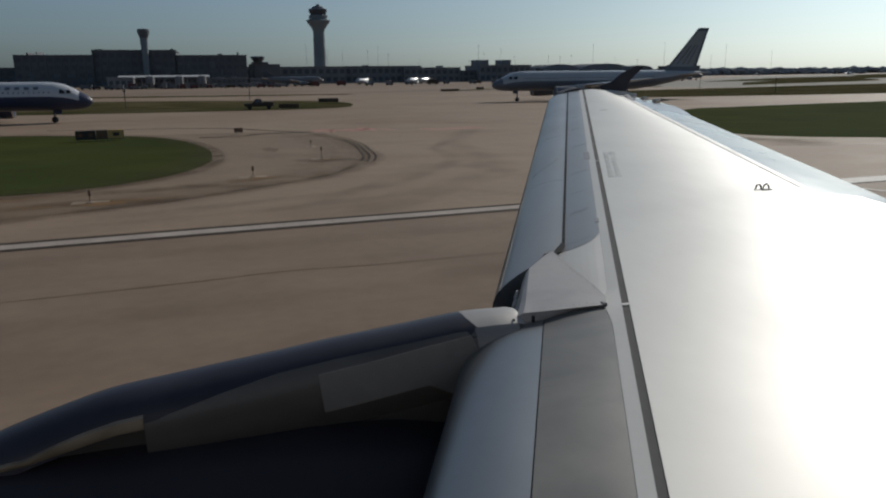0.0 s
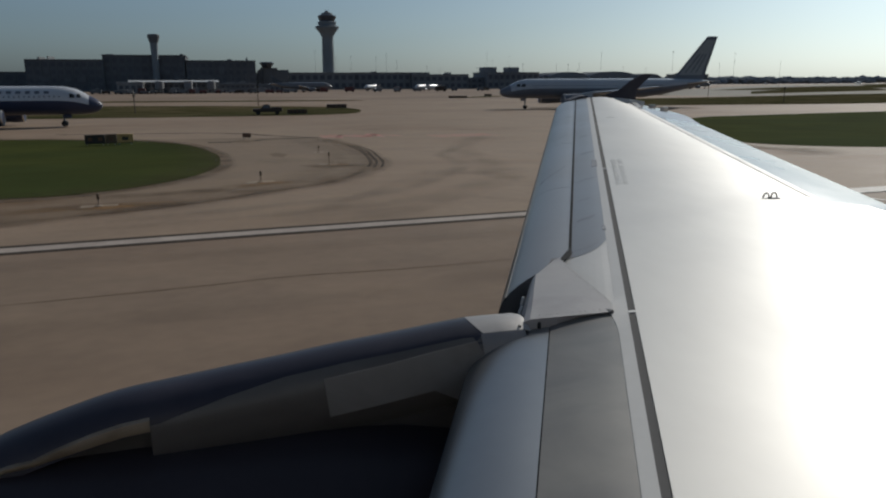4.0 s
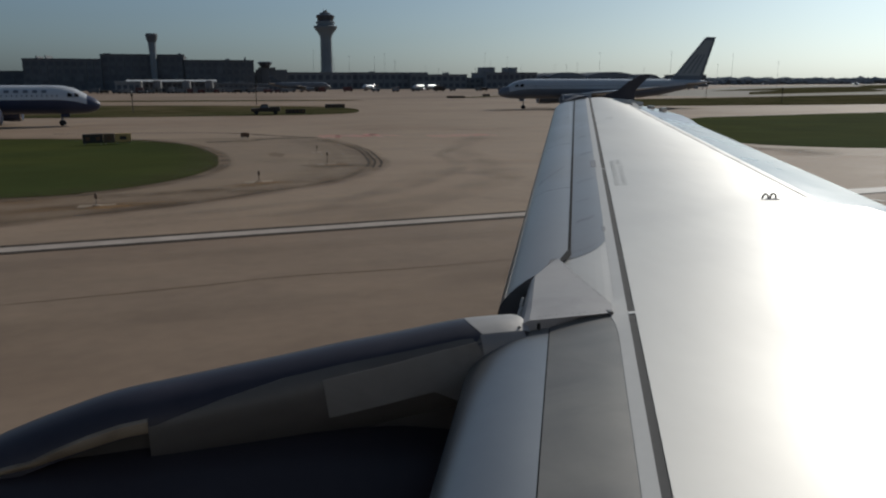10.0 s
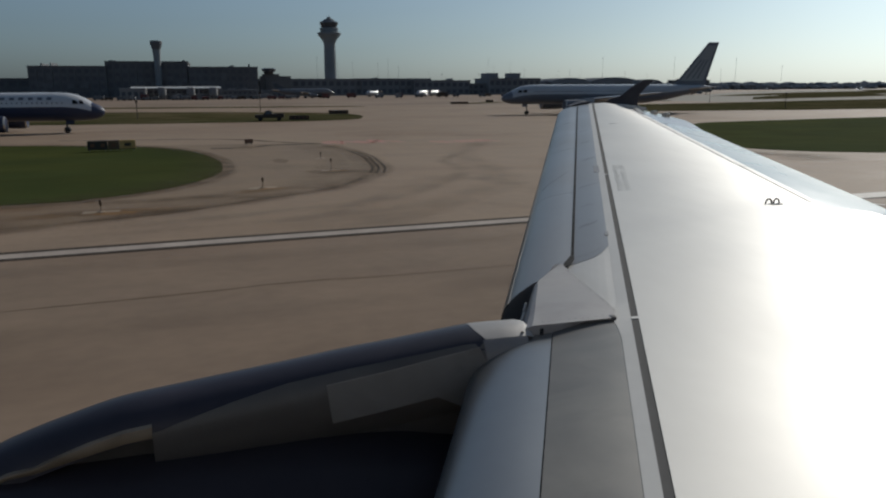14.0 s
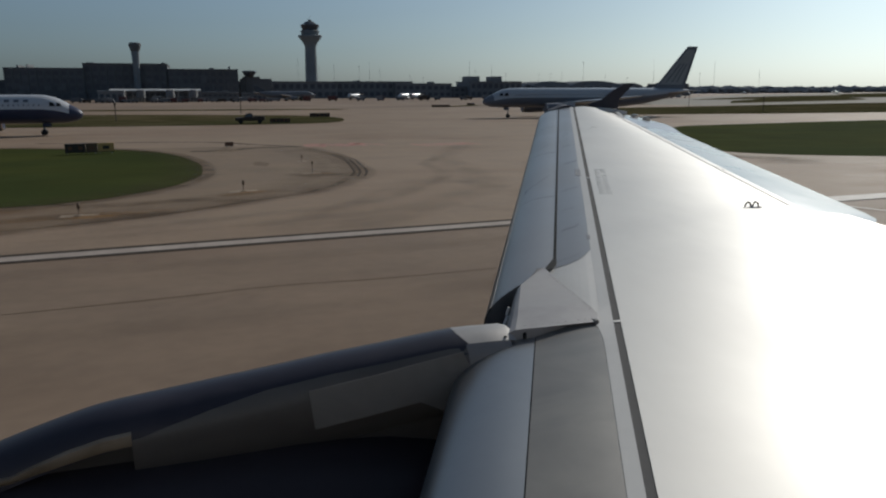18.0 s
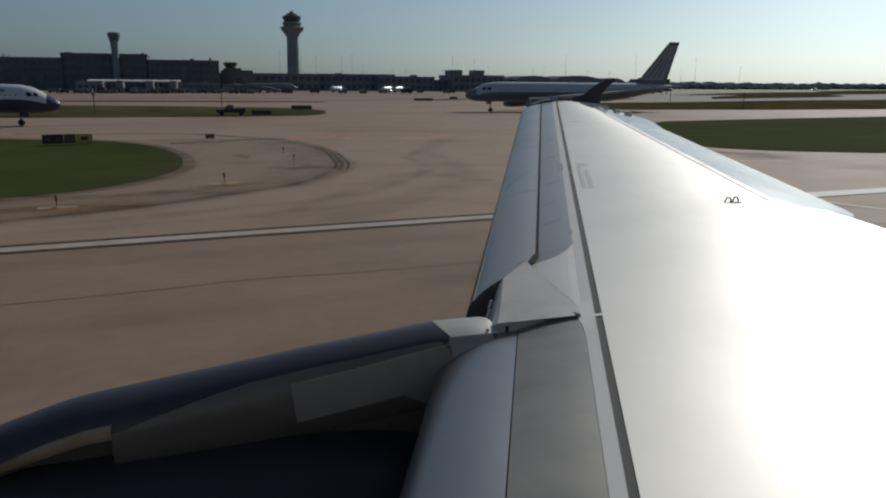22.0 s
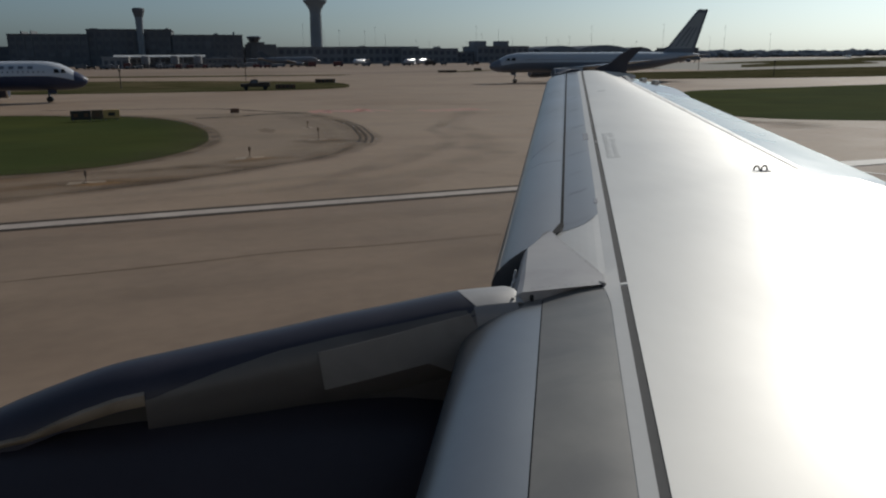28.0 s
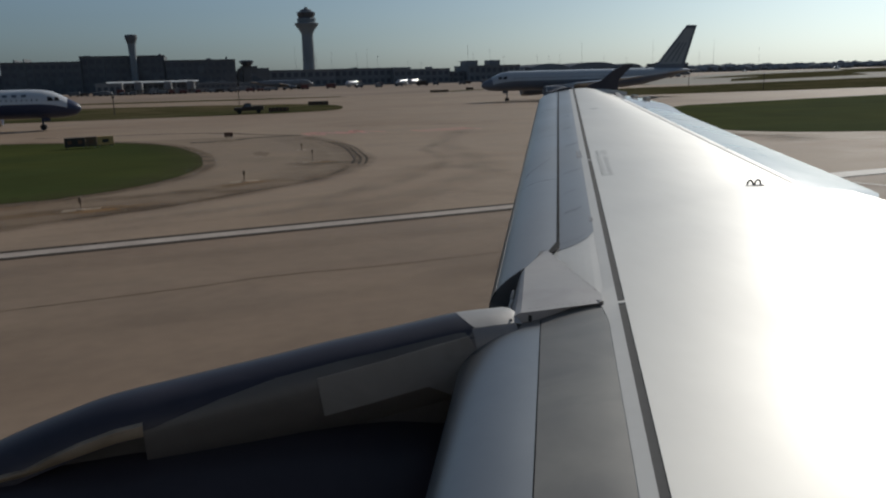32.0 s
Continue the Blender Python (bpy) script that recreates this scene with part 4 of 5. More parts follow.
part("inlet_lip", turned([(-1.6, 0.75), (-2.2, 0.8), (-2.34, 0.86), (-2.3, 0.93)], "x", 48, (0, NY, NZ), False), "metal", jet, "bare metal inlet lip", True)
part("exhaust_nozzle", turned([(1.9, 0.45), (2.6, 0.4), (3.0, 0.3)], "x", 24, (0, NY, NZ)), "steel", jet, "dull metal exhaust nozzle", True)
part("cowl_panel", plate([(0.449, 3.776, 2.915), (0.788, 3.776, 2.96), (1.073, 3.776, 3.007), (1.305, 3.776, 3.04), (1.357, 3.776, 2.931), (1.298, 3.776, 2.735), (1.208, 3.776, 2.7), (1.06, 3.776, 2.775), (0.721, 3.776, 2.726), (0.475, 3.776, 2.696)], 0.003, (0, 1, 0)), "cowl_grey", jet, "dull grey panel on the pylon side")
# Raised tan strip added for the light reflected along the cowl.
bead = []
for x, z, h in ((-1.3, 2.535, 0.018), (-1.1, 2.622, 0.03), (-0.985, 2.636, 0.036), (-0.87, 2.672, 0.052), (-0.72, 2.714, 0.07), (-0.56, 2.752, 0.074), (-0.43, 2.766, 0.076)):
    bead.append([(x, 3.782 - 0.011 * math.cos(a) - 0.005 * math.sin(a), z + h * 0.5 * math.sin(a)) for a in [radians(k) for k in (55, 35, 15, -5, -30, -60, -90)]] + [(x, 3.8, z - h * 0.5), (x, 3.8, z + h * 0.5)])
part("cowl_strip", rings(bmesh.new(), bead), "cowl_glint", jet, "tan reflected light strip along the cowl", True)

# fuselage round the camera, with the window it looks through, and its gear
FY, FZ, FR = -1.75, 3.95, 1.975
bm = bmesh.new()
angs = [-90 + 10 * i for i in range(9)] + [4, 25] + [30 + 10 * i for i in range(24)]
xs = [-11, -10.8, -10.2, -9.3, -8.2, -7, -4, -0.5, -0.12, 0.27, 1.0, 4, 9, 14, 17, 20, 22.5, 24]
taper = {-11: 0.05, -10.8: 0.28, -10.2: 0.55, -9.3: 0.78, -8.2: 0.93, 17: 0.93, 20: 0.7, 22.5: 0.38, 24: 0.12}
for rad in (FR, FR - 0.09):
    vs = {}
    for x in xs:
        k = taper.get(x, 1.0)
        for i, a in enumerate(angs):
            vs[x, i] = bm.verts.new((x, FY + rad * k * math.cos(radians(a)), FZ + rad * k * math.sin(radians(a)) + (1 - k) * 0.35 * (1 if x > 0 else -1)))
    for p, q in zip(xs, xs[1:]):
        for i in range(len(angs)):
            j = (i + 1) % len(angs)
            if p == -0.12 and angs[i] == 4:
                continue
            bm.faces.new((vs[p, i], vs[q, i], vs[q, j], vs[p, j]))
part("fuselage", bm, "white", jet, "white fuselage with a cabin window opening", True)
for x, y in ((5.6, 2.05), (-7.5, -1.75)):
    leg = part("gear_leg", tube(bmesh.new(), (x, y, 0.5), (x, y, 2.9), 0.11, 12), "steel", jet, "steel landing gear leg")
    for s in (-0.35, 0.35):
        part("wheel", turned([(-0.16, 0.4), (-0.12, 0.53), (0.12, 0.53), (0.16, 0.4)], "y", 20, (x, y + s, 0.53)), "black", leg, "black rubber tyre", True)


# ---- other aircraft ----
def airliner(name, label, m, length, radius, span, fin_top, mats, engine_at, gear_h=1.75, detail=True, group="", logo=True, fin_plan=(0.786, 0.942, 0.934, 0.988), nose_leg=0.13, engine_len=2.1):
    """A twin-engined jet; nose at the origin pointing to -x, tail to +x, wheels on z = 0."""
    up, low, fin_mat = mats
    t = thing(name, label, "airliner", m, group)
    R, L = radius, length
    zc = gear_h + R
    stations = [(0.0, 0.12, -0.26, -0.5), (0.005, 0.26, -0.12, -0.64), (0.014, 0.42, 0.03, -0.78), (0.026, 0.56, 0.17, -0.87), (0.04, 0.67, 0.3, -0.93), (0.058, 0.78, 0.55, -0.97), (0.085, 0.9, 0.82, -1), (0.12, 0.98, 0.97, -1), (0.16, 1, 1, -1), (0.66, 1, 1, -1), (0.76, 0.9, 1, -0.72), (0.86, 0.68, 0.97, -0.25), (0.95, 0.36, 0.9, 0.3), (1.0, 0.1, 0.8, 0.62)]
    n = 24

    def hull(st, lo, hi, closed=False):
        loops = []
        for s, k, top, bot in st:
            mid, half = (top + bot) / 2 * R, (top - bot) / 2 * R
            loops.append([(s * L, R * k * math.cos(lo + (hi - lo) * i / n), zc + mid + half * math.sin(lo + (hi - lo) * i / n)) for i in range(n + (not closed))])
        return rings(bmesh.new(), loops, closed)

    def hull_y(q, z):
        for (s0, k0, t0, b0), (s1, k1, t1, b1) in zip(stations, stations[1:]):
            if s0 <= q <= s1:
                f = (q - s0) / (s1 - s0)
                k, top, bot = k0 + (k1 - k0) * f, t0 + (t1 - t0) * f, b0 + (b1 - b0) * f
                u = (z - (top + bot) / 2) / ((top - bot) / 2)
                return R * k * math.sqrt(max(0.0, 1 - u * u))
        return 0.0

    part("fuselage_top", hull(stations[4:], 0.0, math.pi), up, t, smooth=True)
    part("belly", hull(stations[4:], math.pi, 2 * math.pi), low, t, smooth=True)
    part("radome", hull(stations[:5], 0.0, 2 * math.pi, True), low, t, "dark nose cone", True)
    for side in (-1, 1):
        # wing
        r0, r1 = L * 0.34, L * 0.52
        tipx = r0 + span * 0.5 * 0.5
        sec = lambda x0, c, y, z, th: [(x0, y, z), (x0 + c * 0.12, y, z + th * 0.55), (x0 + c * 0.4, y, z + th * 0.6), (x0 + c, y, z), (x0 + c * 0.4, y, z - th * 0.4), (x0 + c * 0.1, y, z - th * 0.4)]
        h = span / 2
        part("wing", rings(bmesh.new(), [sec(r0, (r1 - r0), side * R * 0.8, zc - R * 0.6, 0.8), sec(r0 + h * 0.2, (r1 - r0) * 0.6, side * h * 0.36, zc - R * 0.6 + h * 0.03, 0.5), sec(tipx, 1.6, side * h, zc - R * 0.6 + h * 0.09, 0.2)]), "grey_jet", t, "pale grey swept wing", True)
        part("tailplane", rings(bmesh.new(), [sec(L * 0.86, 4.2, side * R * 0.3, zc + R * 0.45, 0.4), sec(L * 0.86 + span * 0.11, 1.6, side * span * 0.18, zc + R * 0.45 + 0.6, 0.15)]), "grey_jet", t, "pale grey tailplane", True)
        ey, er, el = side * span * 0.165, R * 0.56, R * engine_len
        ez = gear_h - 0.15
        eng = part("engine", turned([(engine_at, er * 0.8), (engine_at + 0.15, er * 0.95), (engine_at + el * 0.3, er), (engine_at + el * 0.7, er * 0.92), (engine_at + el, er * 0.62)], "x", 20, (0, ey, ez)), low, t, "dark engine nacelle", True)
        part("inlet_ring", turned([(engine_at + 0.2, er * 0.72), (engine_at - 0.06, er * 0.84), (engine_at + 0.12, er * 0.955)], "x", 20, (0, ey, ez), False), "metal", eng, "bright metal inlet ring", True)
        part("pylon", box((engine_at + el * 0.35, ey - 0.15, ez), (engine_at + el * 1.1, ey + 0.15, zc - R * 0.45), 0.05), "grey_jet", eng)
        gx = L * 0.47
        g = part("main_gear", tube(bmesh.new(), (gx, side * R * 1.7, 0.5), (gx, side * R * 1.6, zc - R * 0.5), 0.14, 8), "steel", t, "steel main gear leg")
        for dx in ((-0.55, 0.55) if gear_h > 1.9 else (0,)):
            for dy in (-0.4, 0.4):
                part("wheel", turned([(-0.17, 0.4), (-0.12, 0.56), (0.12, 0.56), (0.17, 0.4)], "y", 16, (gx + dx, side * R * 1.7 + dy, 0.56)), "black", g, "", True)
        for s0, s1 in ((0.062, 0.077), (0.081, 0.099)):
            corners = [(s0, 0.2), (s1, 0.2), (s1, 0.5 if s0 > 0.07 else 0.46), (s0 + 0.005, 0.42)]
            part("cockpit_window", rings(bmesh.new(), [[(L * q, side * (hull_y(q, z) + d), zc + R * z) for q, z in corners] for d in (-0.25, 0.07)]), "seal", t, "dark cockpit window")
        if detail:
            for i in range(int(L * 0.62 / 0.6)):
                x = L * 0.13 + i * 0.6
                a = 0.28
                y, z = side * R * math.cos(a) * 1.004, zc + R * math.sin(a)
                part("cabin_window", box((x, y - 0.03, z - 0.1), (x + 0.14, y + 0.03, z + 0.1)), "glass", t)
            for i in range(9 if logo else 0):
                x = L * 0.165 + i * 1.12
                part("logo_bar", rings(bmesh.new(), [[(x + k, side * (R * math.cos(a) + d), zc + R * math.sin(a)) for k, a in ((0, 0.5), (0.6, 0.5), (0.6, 0.73), (0, 0.73))] for d in (-0.3, 0.05)]), "shade_blue", t)
    b0, b1, t0, t1 = (k * L for k in fin_plan)
    fz = zc + R * 0.93

    def fin_x(front, z):
        f = (z - fz) / (fin_top - fz)
        return b0 + (t0 - b0) * f if front else b1 + (t1 - b1) * f

    fin = part("fin", plate([(b0 - 2.2, 0, fz - 0.1), (b0 + 0.3, 0, fz + 0.35), (t0 - 0.1, 0, fin_top - 0.1), (t0 + 0.2, 0, fin_top), (t1, 0, fin_top), (b1, 0, fz), (b1 - 0.5, 0, fz - 0.7), (b0, 0, fz - 0.7)], 0.3, (0, 1, 0)), fin_mat, t, "dark blue-grey fin")
    zt = fin_top - 0.6
    part("fin_cap", plate([(fin_x(1, zt), 0, zt), (t0 + 0.2, 0, fin_top + 0.02), (t1 + 0.02, 0, fin_top + 0.02), (fin_x(0, zt), 0, zt)], 0.33, (0, 1, 0)), "shade_blue", fin)
    za, zb = fz + 0.9, fin_top - 0.7
    low_f, low_r, top_f, top_r = fin_x(1, za) + 0.5, fin_x(0, za) - 0.9, fin_x(1, zb) + 0.4, fin_x(0, zb) - 0.5
    if detail:
        part("fin_panel", plate([(low_f, 0, za), (low_r, 0, za), (top_r, 0, zb), (top_f, 0, zb)], 0.32, (0, 1, 0)), "fin_grey", fin, "paler grey field of the fin")
    for f in (0.25, 0.5, 0.72) if detail else ():
        xb, xt = low_f + (low_r - low_f) * f, top_f + (top_r - top_f) * f
        part("fin_stroke", plate([(xb, 0, za + 0.5), (xb + 0.35, 0, za + 0.5), (xb * 0.35 + xt * 0.65 + 0.2, 0, za + (zb - za) * 0.6), (xb * 0.4 + xt * 0.6, 0, za + (zb - za) * 0.6)], 0.34, (0, 1, 0)), "fin_blue", fin)
    g = part("nose_gear", tube(bmesh.new(), (L * nose_leg, 0, 0.45), (L * nose_leg, 0, zc - R * 0.7), 0.15, 8), "steel", t, "steel nose gear leg")
    for dy in (-0.3, 0.3):
        part("gear_door", box((L * nose_leg - 0.9, dy - 0.03, zc - R * 1.24), (L * nose_leg + 0.1, dy + 0.03, zc - R * 0.96), 0.02), low, t, "open nose gear door")
    for dy in (-0.22, 0.22):
        part("wheel", turned([(-0.12, 0.28), (-0.08, 0.4), (0.08, 0.4), (0.12, 0.28)], "y", 16, (L * nose_leg, dy, 0.4)), "black", g, "", True)
    return t


GZ = -1.3
airliner("passenger_jet", "white and navy twin-engined jet with a navy nose on the taxiway", pose(-15.3, 114.5, GZ, 0, 0, 180), 37.6, 1.9, 34, 11.8, ("white", "blue", "fin_blue"), 11.0, 1.6)
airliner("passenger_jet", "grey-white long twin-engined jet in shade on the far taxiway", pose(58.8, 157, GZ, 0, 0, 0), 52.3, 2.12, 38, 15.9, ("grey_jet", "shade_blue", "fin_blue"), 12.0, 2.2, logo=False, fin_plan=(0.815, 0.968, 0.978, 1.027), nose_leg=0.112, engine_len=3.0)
moving = airliner("passenger_jet", "pale grey jet crossing the far apron, coloured darker for shade", pose(216, 408, GZ, 0, 0, 180), 37.6, 2.0, 34, 9.5, ("shade_jet", "shade_jet", "glass"), 11.0, 1.8, False, "far jets")
small = airliner("regional_jet", "small white jet parked by the terminal, catching the sun", pose(98, 527, GZ, 0, 0, 45), 15, 1.5, 16, 5.5, ("white", "grey_jet", "fin_blue"), 7, 1.2, False, "far jets")
copy_thing(small, pose(131, 515, GZ, 0, 0, 45))
copy_thing(small, pose(142, 525, GZ, 0, 0, 45))
copy_thing(small, pose(66, 540, GZ, 0, 0, 175))
copy_thing(small, pose(218, 450, GZ, 0, 0, -5))
copy_thing(small, pose(882, 1090, GZ, 0, 0, 60))
copy_thing(small, pose(1000, 1010, GZ, 0, 0, 200))
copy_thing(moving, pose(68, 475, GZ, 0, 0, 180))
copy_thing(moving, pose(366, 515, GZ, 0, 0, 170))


# ---- airfield things near the runway ----
def edge_light(x, y, tall=0.55, pad=0.8, pad_mat="pad"):
    z = ground_z(y)
    t = thing("edge_light", "short dark edge light post on a pale painted pad", "light", pose(x, y, z), "edge lights")
    part("pad", box((-pad, -0.35, 0.0), (pad, 0.35, 0.02), 0.005), pad_mat, t, "worn painted pad")
    part("base", turned([(0.02, 0.16), (0.05, 0.15), (0.07, 0.06)], "z", 12), pad_mat, t)
    part("stem", tube(bmesh.new(), (0, 0, 0.08), (0, 0, tall - 0.2), 0.02, 8), "lamp_brown", t)
    part("lens", turned([(tall - 0.22, 0.04), (tall - 0.16, 0.06), (tall - 0.05, 0.056), (tall, 0.04)], "z", 12), "lamp_brown", t, "dull brown lamp head", True)
    return t


edge_light(-4.55, 30.6, 0.5, 0.65)
edge_light(1.75, 37.4, 0.55, 0.66)
edge_light(6.5, 47.9, 0.8, 0.6)
edge_light(7.6, 62.0, 0.55, 0.4)
edge_light(-32, 25.6)
edge_light(-60, 23.6)


def guide_sign(x, y, w, h, panels, label, turn=0.0):
    t = thing("taxi_sign", label, "sign", pose(x, y, ground_z(y), 0, 0, turn))
    x0 = 0.0
    for share, mat in panels:
        x1 = x0 + w * share
        board = part("panel", box((x0 + 0.02, -0.12, 0.22), (x1 - 0.02, 0.12, h), 0.02), mat, t)
        n = max(1, int(share * 5))
        for i in range(n):
            bx = x0 + (x1 - x0) * (i + 0.3) / n
            part("marking_bar", box((bx, -0.128, 0.45), (bx + 0.4 * (x1 - x0) / n, -0.121, h - 0.25)), "orange" if mat != "sign_yellow" else "sign_black", board)
        for lx in (x0 + 0.2, x1 - 0.2):
            part("leg", tube(bmesh.new(), (lx, 0, 0), (lx, 0, 0.26), 0.04, 8), "steel", t)
        x0 = x1
    part("frame", box((0, -0.14, 0.18), (w, 0.14, 0.23), 0.01), "black", t)
    return t


guide_sign(-12.2, 77.6, 4.25, 1.02, [(0.42, "sign_black"), (0.24, "sign_brown"), (0.34, "sign_yellow")], "black and yellow taxiway guidance sign on the grass edge", 12)
guide_sign(2.2, 82.2, 0.9, 0.62, [(1.0, "orange_pale")], "small dark orange taxiway sign")
guide_sign(23.2, 172, 4.5, 1.0, [(1.0, "sign_black")], "long dark sign board on the grass strip")
guide_sign(80.5, 268, 7, 0.85, [(1.0, "sign_black")], "low dark sign board on the apron")
guide_sign(104, 296, 3.2, 1.0, [(1.0, "sign_black")], "low dark sign board on the apron")
guide_sign(89, 200, 9, 0.9, [(1.0, "sign_black")], "low dark sign board beside the taxiway")


def pickup(x, y, turn, mat, label):
    t = thing("pickup_truck", label, "truck", pose(x, y, ground_z(y), 0, 0, turn))
    body = part("body", box((-2.6, -0.95, 0.55), (2.6, 0.95, 1.15), 0.12), mat, t)
    part("cab", rings(bmesh.new(), [[(-0.6, s * 0.9, 1.1), (1.2, s * 0.9, 1.1), (0.7, s * 0.75, 1.85), (-0.4, s * 0.75, 1.85)] for s in (-1, 1)]), mat, t)
    part("glazing", rings(bmesh.new(), [[(-0.4, s * 0.85, 1.25), (0.9, s * 0.85, 1.25), (0.6, s * 0.8, 1.75), (-0.3, s * 0.8, 1.75)] for s in (-1.04, 1.04)]), "glass", t)
    part("bed_rail", box((-2.55, -0.9, 1.12), (-0.7, 0.9, 1.4), 0.05), mat, t)
    part("light_bar", box((0.0, -0.5, 1.86), (0.2, 0.5, 1.98), 0.03), "orange", t)
    for wx in (-1.7, 1.7):
        for s in (-0.9, 0.9):
            part("wheel", turned([(-0.12, 0.28), (-0.09, 0.38), (0.09, 0.38), (0.12, 0.28)], "y", 16, (wx, s, 0.38)), "black", t, "", True)
    return t


pickup(8.6, 143.5, 175, "truck", "dusty brown service pickup on the grass strip")
guide_sign(12.0, 142.5, 3.6, 0.95, [(1.0, "truck")], "low brown board standing in the grass strip")


def light_mast(x, y, h, arms=1, label="tall thin apron light mast"):
    t = thing("light_mast", label, "mast", pose(x, y, ground_z(y)), "light masts")
    part("pole", tube(bmesh.new(), (0, 0, 0), (0, 0, h), 0.13, 8, 0.07), "steel", t)
    part("head", box((-0.6 * arms, -0.2, h - 0.2), (0.6 * arms, 0.2, h + 0.1), 0.05), "steel", t)
    return t


rng = random.Random(11)
for i in range(26):
    x = 90 + i * 18 + rng.uniform(-7, 7)
    light_mast(x, 690 + rng.uniform(-60, 120), rng.uniform(18, 36))


def marker_post(x, y, h):
    t = thing("signal_post", "thin brown post with a small head on the grass", "post", pose(x, y, ground_z(y)), "signal posts")
    part("pole", tube(bmesh.new(), (0, 0, 0), (0, 0, h), 0.09, 8), "truck", t)
    part("head", box((-0.22, -0.15, h - 0.45), (0.22, 0.15, h), 0.05), "truck", t)


marker_post(172, 243, 4.6)
marker_post(147, 174, 4.2)
marker_post(-15.6, 160, 3.6)
marker_post(9.9, 203, 5.0)


# ---- terminal, towers, hangars ----
def building(name, label, x0, x1, y, depth, h, mat="terminal", bays=0, storeys=1, win=(0.6, 0.55), roof_boxes=(), base=GZ):
    t = thing(name, label, "building", pose((x0 + x1) / 2, y, base))
    w = (x1 - x0) / 2
    part("wall", box((-w, 0, 0), (w, depth, h)), mat, t)
    part("roof", box((-w - 0.6, -0.6, h), (w + 0.6, depth + 0.6, h + 0.8), 0.1), mat, t, "flat roof edge")
    for i in range(bays):
        for s in range(storeys):
            bx = -w + (i + 0.5) * 2 * w / bays
            bw = win[0] * w / bays
            z0 = h * (s + 0.5 - win[1] / 2) / storeys
            z1 = h * (s + 0.5 + win[1] / 2) / storeys
            part("window", box((bx - bw, -0.12, z0), (bx + bw, 0.1, z1)), "glass_dull", t)
    for i in range(bays + 1):
        bx = -w + i * 2 * w / max(1, bays)
        part("pier", box((bx - 0.35, -0.45, 0), (bx + 0.35, 0, h)), mat, t)
    for bx, bw, bh in roof_boxes:
        part("roof_plant", box((bx - w - bw / 2, depth * 0.2, h + 0.8), (bx - w + bw / 2, depth * 0.6, h + 0.8 + bh), 0.1), mat, t, "box of roof plant")
    return t


building("terminal", "long dark terminal building with a raised centre", -125, -76, 590, 60, 21.2, bays=10, storeys=4, roof_boxes=((6, 1, 2.0), (12, 0.6, 2.5)))
building("terminal", "long dark terminal building with a raised centre", -75.9, -21, 592, 60, 24.6, bays=11, storeys=4, roof_boxes=((3, 5, 0.8), (52, 2, 1.2)))
building("terminal", "long dark terminal building with a raised centre", -20.9, 28, 592, 60, 21.0, bays=10, storeys=4, roof_boxes=((31, 3, 1.2), (44, 0.5, 2.5)))
rng = random.Random(77)
for ob, y in [(o, o.matrix_basis.translation.y) for o in scene.objects if o.name.startswith("terminal")]:
    for i in range(9):
        w, h, z = rng.uniform(1.2, 4.5), rng.uniform(2.5, 5.5), rng.choice((2.0, 6.5, 7.5, 12.0))
        x = rng.uniform(-22, 20)
        part("facade_panel", box((x, -0.56 - 0.03 * i, z), (x + w, -0.46, z + h)), "facade_pale", ob, "paler cladding panel")
building("concourse", "low dark concourse running along the apron", -260, -126, 640, 40, 13.5, bays=16, storeys=2)
building("concourse", "low dark concourse running along the apron", 28.5, 110, 640, 40, 13.0, mat="concourse", bays=14, storeys=2, roof_boxes=((18, 14, 1.5),))
building("concourse", "low dark concourse running along the apron", 110.5, 176, 645, 40, 13.2, mat="concourse", bays=12, storeys=2, roof_boxes=((20, 3, 0.8),))
building("concourse", "low dark concourse running along the apron", 160, 210, 640, 40, 11.6, mat="concourse", bays=9, storeys=2, roof_boxes=((36, 2, 1.6),))
building("concourse", "low dark concourse running along the apron", 211, 232, 650, 40, 9.0, mat="concourse", bays=4, storeys=2)
building("concourse", "low dark concourse with two roof boxes", 228, 276, 640, 40, 13.4, mat="concourse", bays=9, storeys=2, roof_boxes=((5.8, 11, 4.4), (28, 9, 4.4)))
building("concourse", "low dark concourse running along the apron", 276.5, 420, 650, 40, 8.2, mat="concourse", bays=20, storeys=2, roof_boxes=((30, 3, 1), (82, 2, 2), (112, 2, 3)))
building("far_building", "dark blocky building beyond the airfield", 660, 705, 1000, 40, 15.5, bays=6, storeys=3, roof_boxes=((8, 8, 1.5), (26, 10, 2.5)))
building("gate_building", "pale grey gate building with a flat roof", -52, -39.5, 455, 12, 5.6, "terminal_pale", 4, 1)
building("gate_building", "long grey glazed gate building below a canopy", -39, 0, 470, 10, 5.4, "gate_grey", 13, 2, win=(0.62, 0.4), roof_boxes=((8, 3, 0.8),))
building("gate_building", "low grey gate building with small windows", 2, 22, 478, 10, 4.6, "gate_grey", 7, 2, win=(0.5, 0.35), roof_boxes=((5, 4, 0.7), (13, 3, 1.1)))
building("gate_building", "low grey gate building with small windows", 26, 44, 500, 10, 4.2, "concourse", 6, 1, win=(0.5, 0.35))
